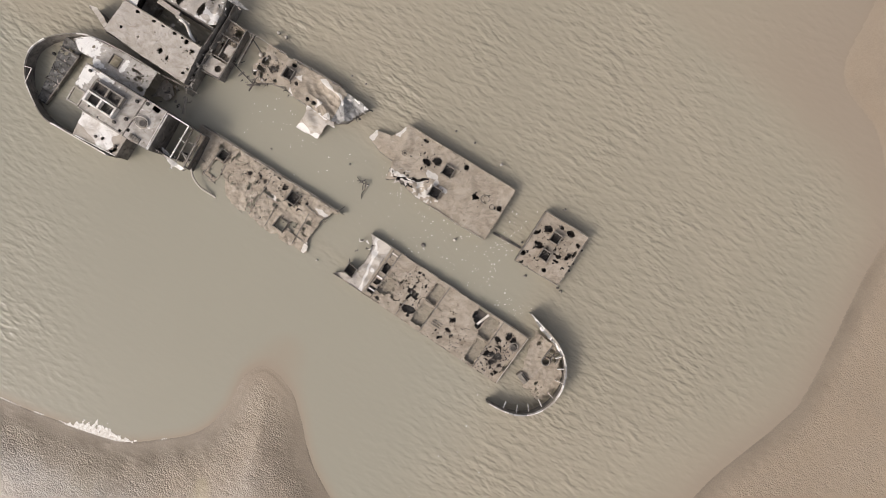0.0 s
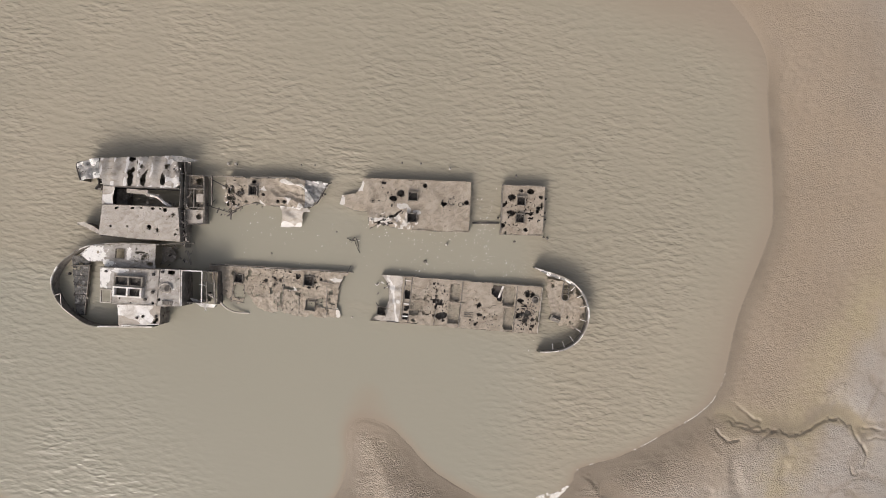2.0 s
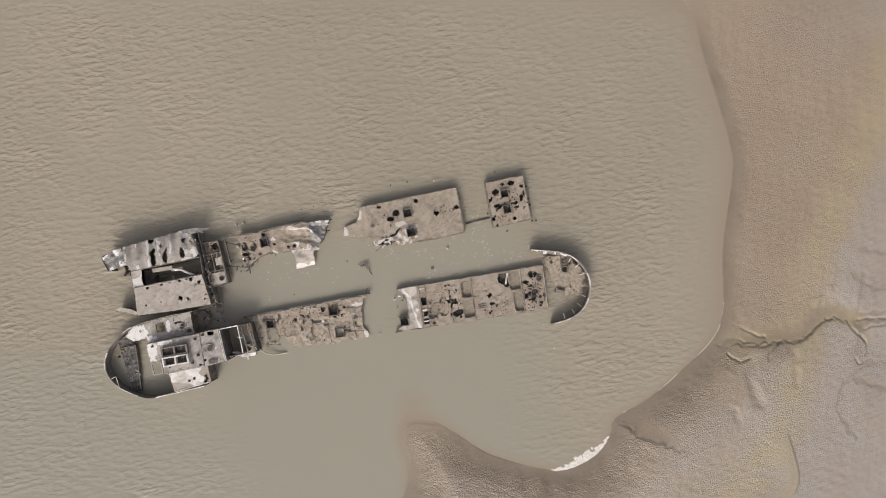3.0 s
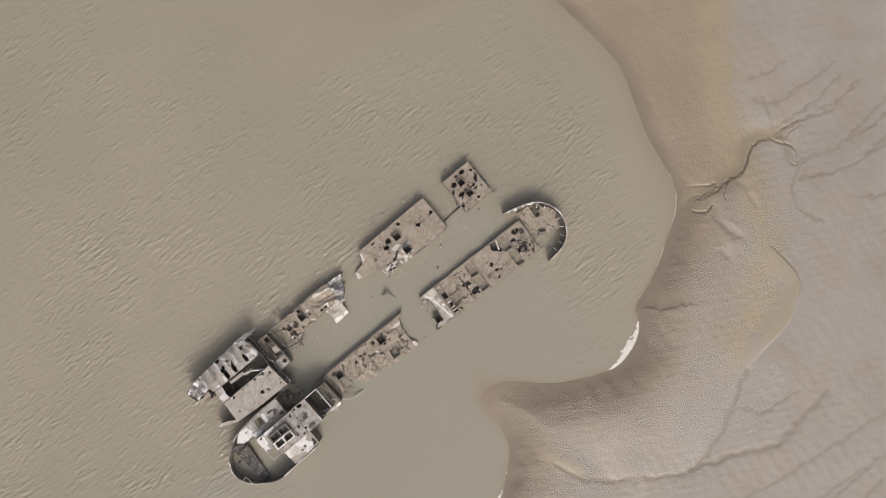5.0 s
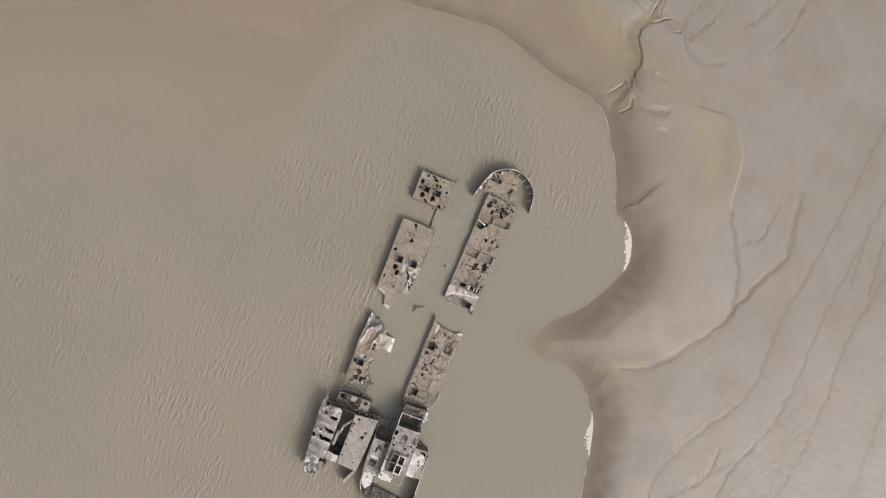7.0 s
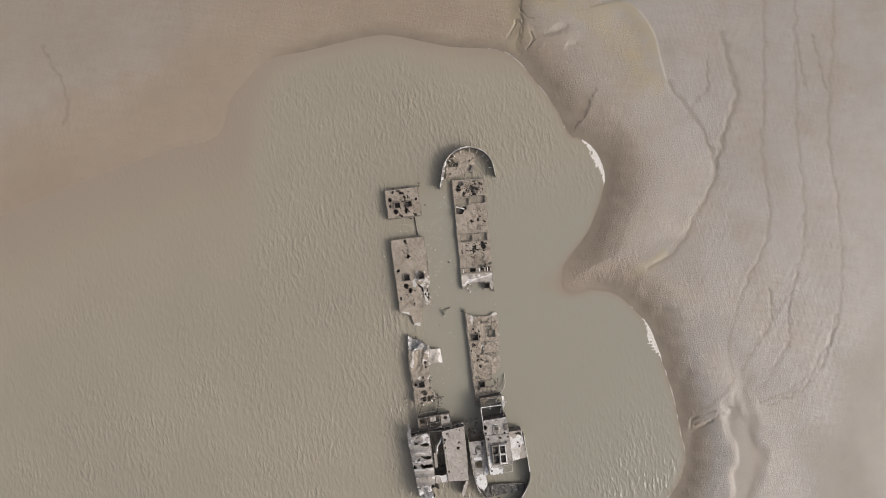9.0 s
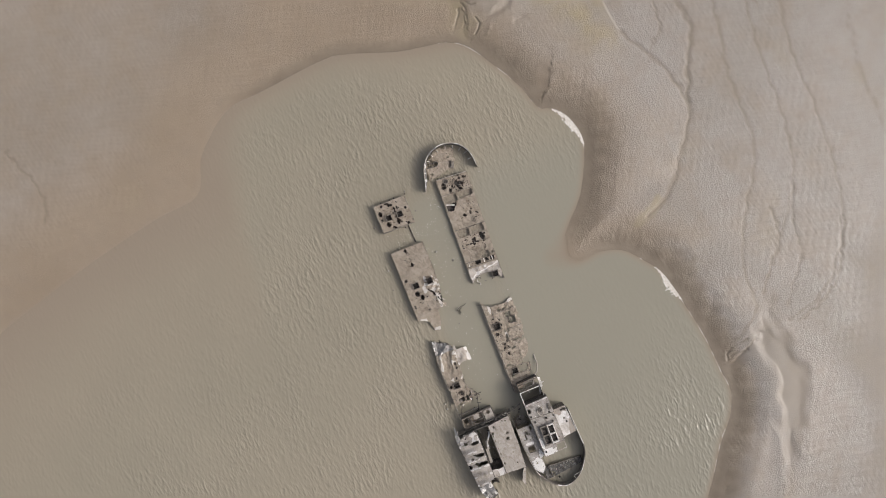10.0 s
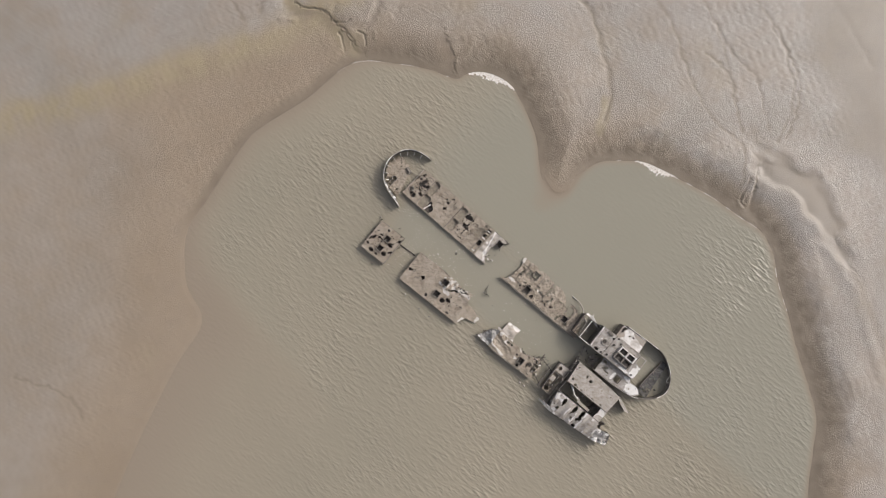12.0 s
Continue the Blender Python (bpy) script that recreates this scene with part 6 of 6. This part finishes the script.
    bar(t, "board_edge", (-10.45, 1.55, 1.1), (-10.8, -5.5, 0.6), 0.14, 0.5, m_frame)
    bar(t, "board_edge", (-13.0, 1.5, 1.3), (-10.3, 1.7, 1.2), 0.14, 0.5, m_frame)
    for p, q in (((-13.6, -2.6, 2.5), (-14.4, -2.9, 2.6)), ((-13.6, -2.6, 2.5), (-13.3, -4.6, 2.4))):
        bar(t, "broken_rail", p, q, 0.09, 0.1, m_white)
    tube(t, "bollard", [(-13.7, 0.2, WATER_BED), (-13.7, 0.2, 0.35)], 0.2, m_dark)
    return t


for build in (fore_section, mid_section, bow_section, square_section, large_section, torn_section, engine_section, skeleton_bay, stern_section):
    build()


# ---- loose wreckage in the water ----
pipe = thing(LOWER, "curved_pipe", -30.5, -3.2, "pale rusted pipe curving into the water", "pipe")
tube(pipe, "pipe_run", smooth_line([(-32.9, -1.7, 1.6), (-31.4, -2.5, 1.2), (-30.2, -3.6, 0.8), (-28.9, -4.1, 0.5), (-27.3, -4.1, 0.15), (-26.6, -4.1, -0.4)], 5), 0.13, m_roof)
tube(pipe, "pipe_foot", [(-32.9, -1.7, WATER_BED), (-32.9, -1.7, 1.6)], 0.14, m_dark)
beam = thing(LARGE, "sunken_beam", 5.9, -2.3, "dark rusted beam lying awash between hull sections", "beam")
bar(beam, "beam_web", (3.9, -2.4, 0.10), (7.9, -2.2, 0.06), 0.16, 2.1, m_dark)
bar(beam, "beam_flange", (3.95, -2.4, 0.17), (7.85, -2.2, 0.13), 0.30, 0.05, m_dark)
snag = thing(LARGE, "twisted_snag", -13.2, -6.2, "dark twisted scrap standing out of the water", "scrap")
for p, q in (((-14.3, -5.5, 0.2), (-13.5, -5.8, 0.5)), ((-13.5, -5.8, 0.5), (-12.5, -5.6, 0.6)), ((-13.7, -6.1, 0.4), (-13.1, -5.2, 0.7)), ((-13.0, -5.4, 0.6), (-12.6, -6.3, 0.4)), ((-12.6, -6.3, 0.4), (-12.7, -7.0, 0.3)),
             ((-12.7, -7.0, 0.3), (-12.3, -7.7, -0.1)), ((-13.2, -5.7, 0.5), (-12.9, -6.6, 0.2)), ((-14.0, -5.9, 0.3), (-13.3, -5.5, 0.5)), ((-13.4, -5.8, 0.4), (-13.3, -5.9, WATER_BED))):
    bar(snag, "scrap_bar", p, q, 0.09, 0.10, m_dark)


# ---- stumps standing in the water: place, top, radius, pale or dark ----
PALE_STUMPS = [(-32.46, 8.08, 0.5, 0.19, True), (-31.36, 8.19, 0.5, 0.19, True), (-32.57, 4.57, 0.7, 0.25, True), (-0.17, 11.25, 0.35, 0.16, True), (0.65, 0.16, 0.3, 0.18, True),
               (-21.9, 9.2, 0.2, 0.13, False), (-19.9, 9.4, 0.2, 0.13, False), (-7.25, 11.3, 0.3, 0.16, False), (-4.5, 11.5, 0.25, 0.16, False), (9.6, 11.4, 0.3, 0.18, False),
               (15.2, 2.8, 0.3, 0.2, False), (10.5, 1.75, 0.1, 0.2, False), (-2.15, -2.7, 0.1, 0.3, False), (-15.6, 0.06, 0.1, 0.16, False), (-24.7, -4.2, 0.1, 0.14, False), (-11.8, -12.1, 0.3, 0.12, True)]

def stump(x, y, top, r, mat, label, category="post"):
    """A worn stump of pile or pipe standing out of the water."""
    site = Site(x, y, 0)
    t = thing(site, "mooring_stump", 0, 0, label, category, "stumps in the water")
    tube(t, "shaft", [(0, 0, WATER_BED), (0.02, 0, top * 0.5), (0.05, 0.03, top)], r, mat)
    tube(t, "cap", [(0.05, 0.03, top - 0.03), (0.05, 0.03, top + 0.05)], r * 1.15, mat)
    return t


for x, y, top, r, pale in PALE_STUMPS:
    stump(x, y, top, r if pale else 0.8 * r, m_roof if pale else m_hull, "pale round pipe stump standing in water" if pale else "dark rusted stump barely clear of the water")


# ---- scum: foam on the waterline and flecks adrift between the hulls ----
def foam_material():
    m, nt, bsdf = base_material("dry_foam")
    p = place_of(nt)
    n = noise_tex(nt, p, 3.0, 5, 0.7)
    wire(nt, blend(nt, ramp(nt, n, 0.35, 0.65), (0.62, 0.56, 0.48), (0.86, 0.83, 0.78)), bsdf.inputs["Base Color"])
    bsdf.inputs["Roughness"].default_value = 0.9
    wire(nt, bump(nt, n, 0.8, 0.1), bsdf.inputs["Normal"])
    return m


m_foam = foam_material()


def foam_bank(box, centre, reach):
    """A raft of foam lying along the waterline, thickest at centre."""
    x0, x1, y0, y1 = box
    xs, ys = 0.1 * np.arange(round(x0 / 0.1), round(x1 / 0.1)), 0.1 * np.arange(round(y0 / 0.1), round(y1 / 0.1))
    X, Y = np.meshgrid(xs, ys)
    d = line_distance(X, Y, SHORE)
    inside = within(X, Y, BASIN)
    spread = 1.15 * np.exp(-((X - centre[0]) ** 2 + (Y - centre[1]) ** 2) / reach ** 2)
    ok = np.where(inside, d < spread * 1.15 + (0.1 + 0.5 * spread) * lumps(X, Y, 1.0, 3) + 0.25 * spread * lumps(X, Y, 0.35, 4) + 0.25 * np.minimum(lumps(X, Y, 2.6, 5), 0), d < 0.18 * (spread > 0.12)) & (spread > 0.08)
    return X, Y, ok


def foam_sheet(name, cells, cell, label):
    co, faces, ids = [], [], {}
    for x, y in cells:
        q = []
        for a, b in ((0, 0), (1, 0), (1, 1), (0, 1)):
            k = (round(x / cell) + a, round(y / cell) + b)
            if k not in ids:
                u, v = k[0] * cell, k[1] * cell
                ids[k] = len(co)
                co.append((u + 0.4 * cell * n2(u, v, 4, 1), v + 0.4 * cell * n2(u, v, 4, 2), 0.035 + 0.03 * n2(u, v, 1.5, 3)))
            q.append(ids[k])
        faces.append(q)
    me = bpy.data.meshes.new(name)
    me.from_pydata(co, [], faces)
    me.materials.append(m_foam)
    return tagged(new(name, me), label, "foam", kind="stuff")


for centre, reach, label in (((18.4, -36.2), 3.6, "white foam raft lying along the muddy waterline"), ((-21.2, -45.7), 3.0, "white foam patch against the mud bank")):
    X, Y, ok = foam_bank((centre[0] - 10, centre[0] + 10, centre[1] - 8, centre[1] + 8), centre, reach)
    foam_sheet("foam_raft", [(x, y) for x, y in zip(X[ok], Y[ok])], 0.1, label)
line_cells = []
for p, q in zip(SHORE[:-1], SHORE[1:]):
    mid = (p + q) / 2
    if not ((20 < mid[0] < 44 and mid[1] < -14 and mid[1] > -33) or (-64 < mid[0] < -14 and mid[1] < -40)):
        continue
    n = max(1, int(np.hypot(*(q - p)) / 0.10))
    for k in range(n):
        c = p + (q - p) * k / n
        if n2(c[0], c[1], 0.6, 71) + 0.6 * n2(c[0], c[1], 2.5, 72) > 0.12:
            line_cells.append((c[0], c[1]))
foam_sheet("foam_line", line_cells, 0.10, "thin broken line of foam along the waterline")

rng = random.Random(11)
co, faces = [], []
for cx, cy, sx, sy, n in ((6.2, 3.5, 0.8, 3.0, 26), (-2.0, 0.8, 5.0, 1.6, 26), (4.5, -1.0, 3.0, 1.8, 16), (11.5, -2.3, 1.2, 0.8, 14), (-9.0, 2.0, 2.0, 1.5, 14), (-24.0, -1.0, 5.0, 1.6, 22), (16.0, -21.0, 2.0, 5.0, 10), (-3.0, -3.6, 4.0, 1.2, 16)):
    for _ in range(2 * n):
        x, y = cx + rng.gauss(0, sx), cy + rng.gauss(0, sy)
        r, a0, k = rng.uniform(0.04, 0.12), rng.uniform(0, 6.3), rng.uniform(0.25, 0.9)
        base = len(co)
        for i in range(6):
            a = i * math.pi / 3
            rr = r * rng.uniform(0.6, 1.2)
            u, v = rr * math.cos(a), rr * k * math.sin(a)
            co.append((x + u * math.cos(a0) - v * math.sin(a0), y + u * math.sin(a0) + v * math.cos(a0), 0.02))
        co.append((x, y, 0.05))
        faces += [(base + i, base + (i + 1) % 6, base + 6) for i in range(6)]
me = bpy.data.meshes.new("foam_flecks")
me.from_pydata(co, [], faces)
me.materials.append(m_foam)
tagged(new("foam_flecks", me), "scattered white flecks of foam adrift between the hulls", "foam", kind="stuff")
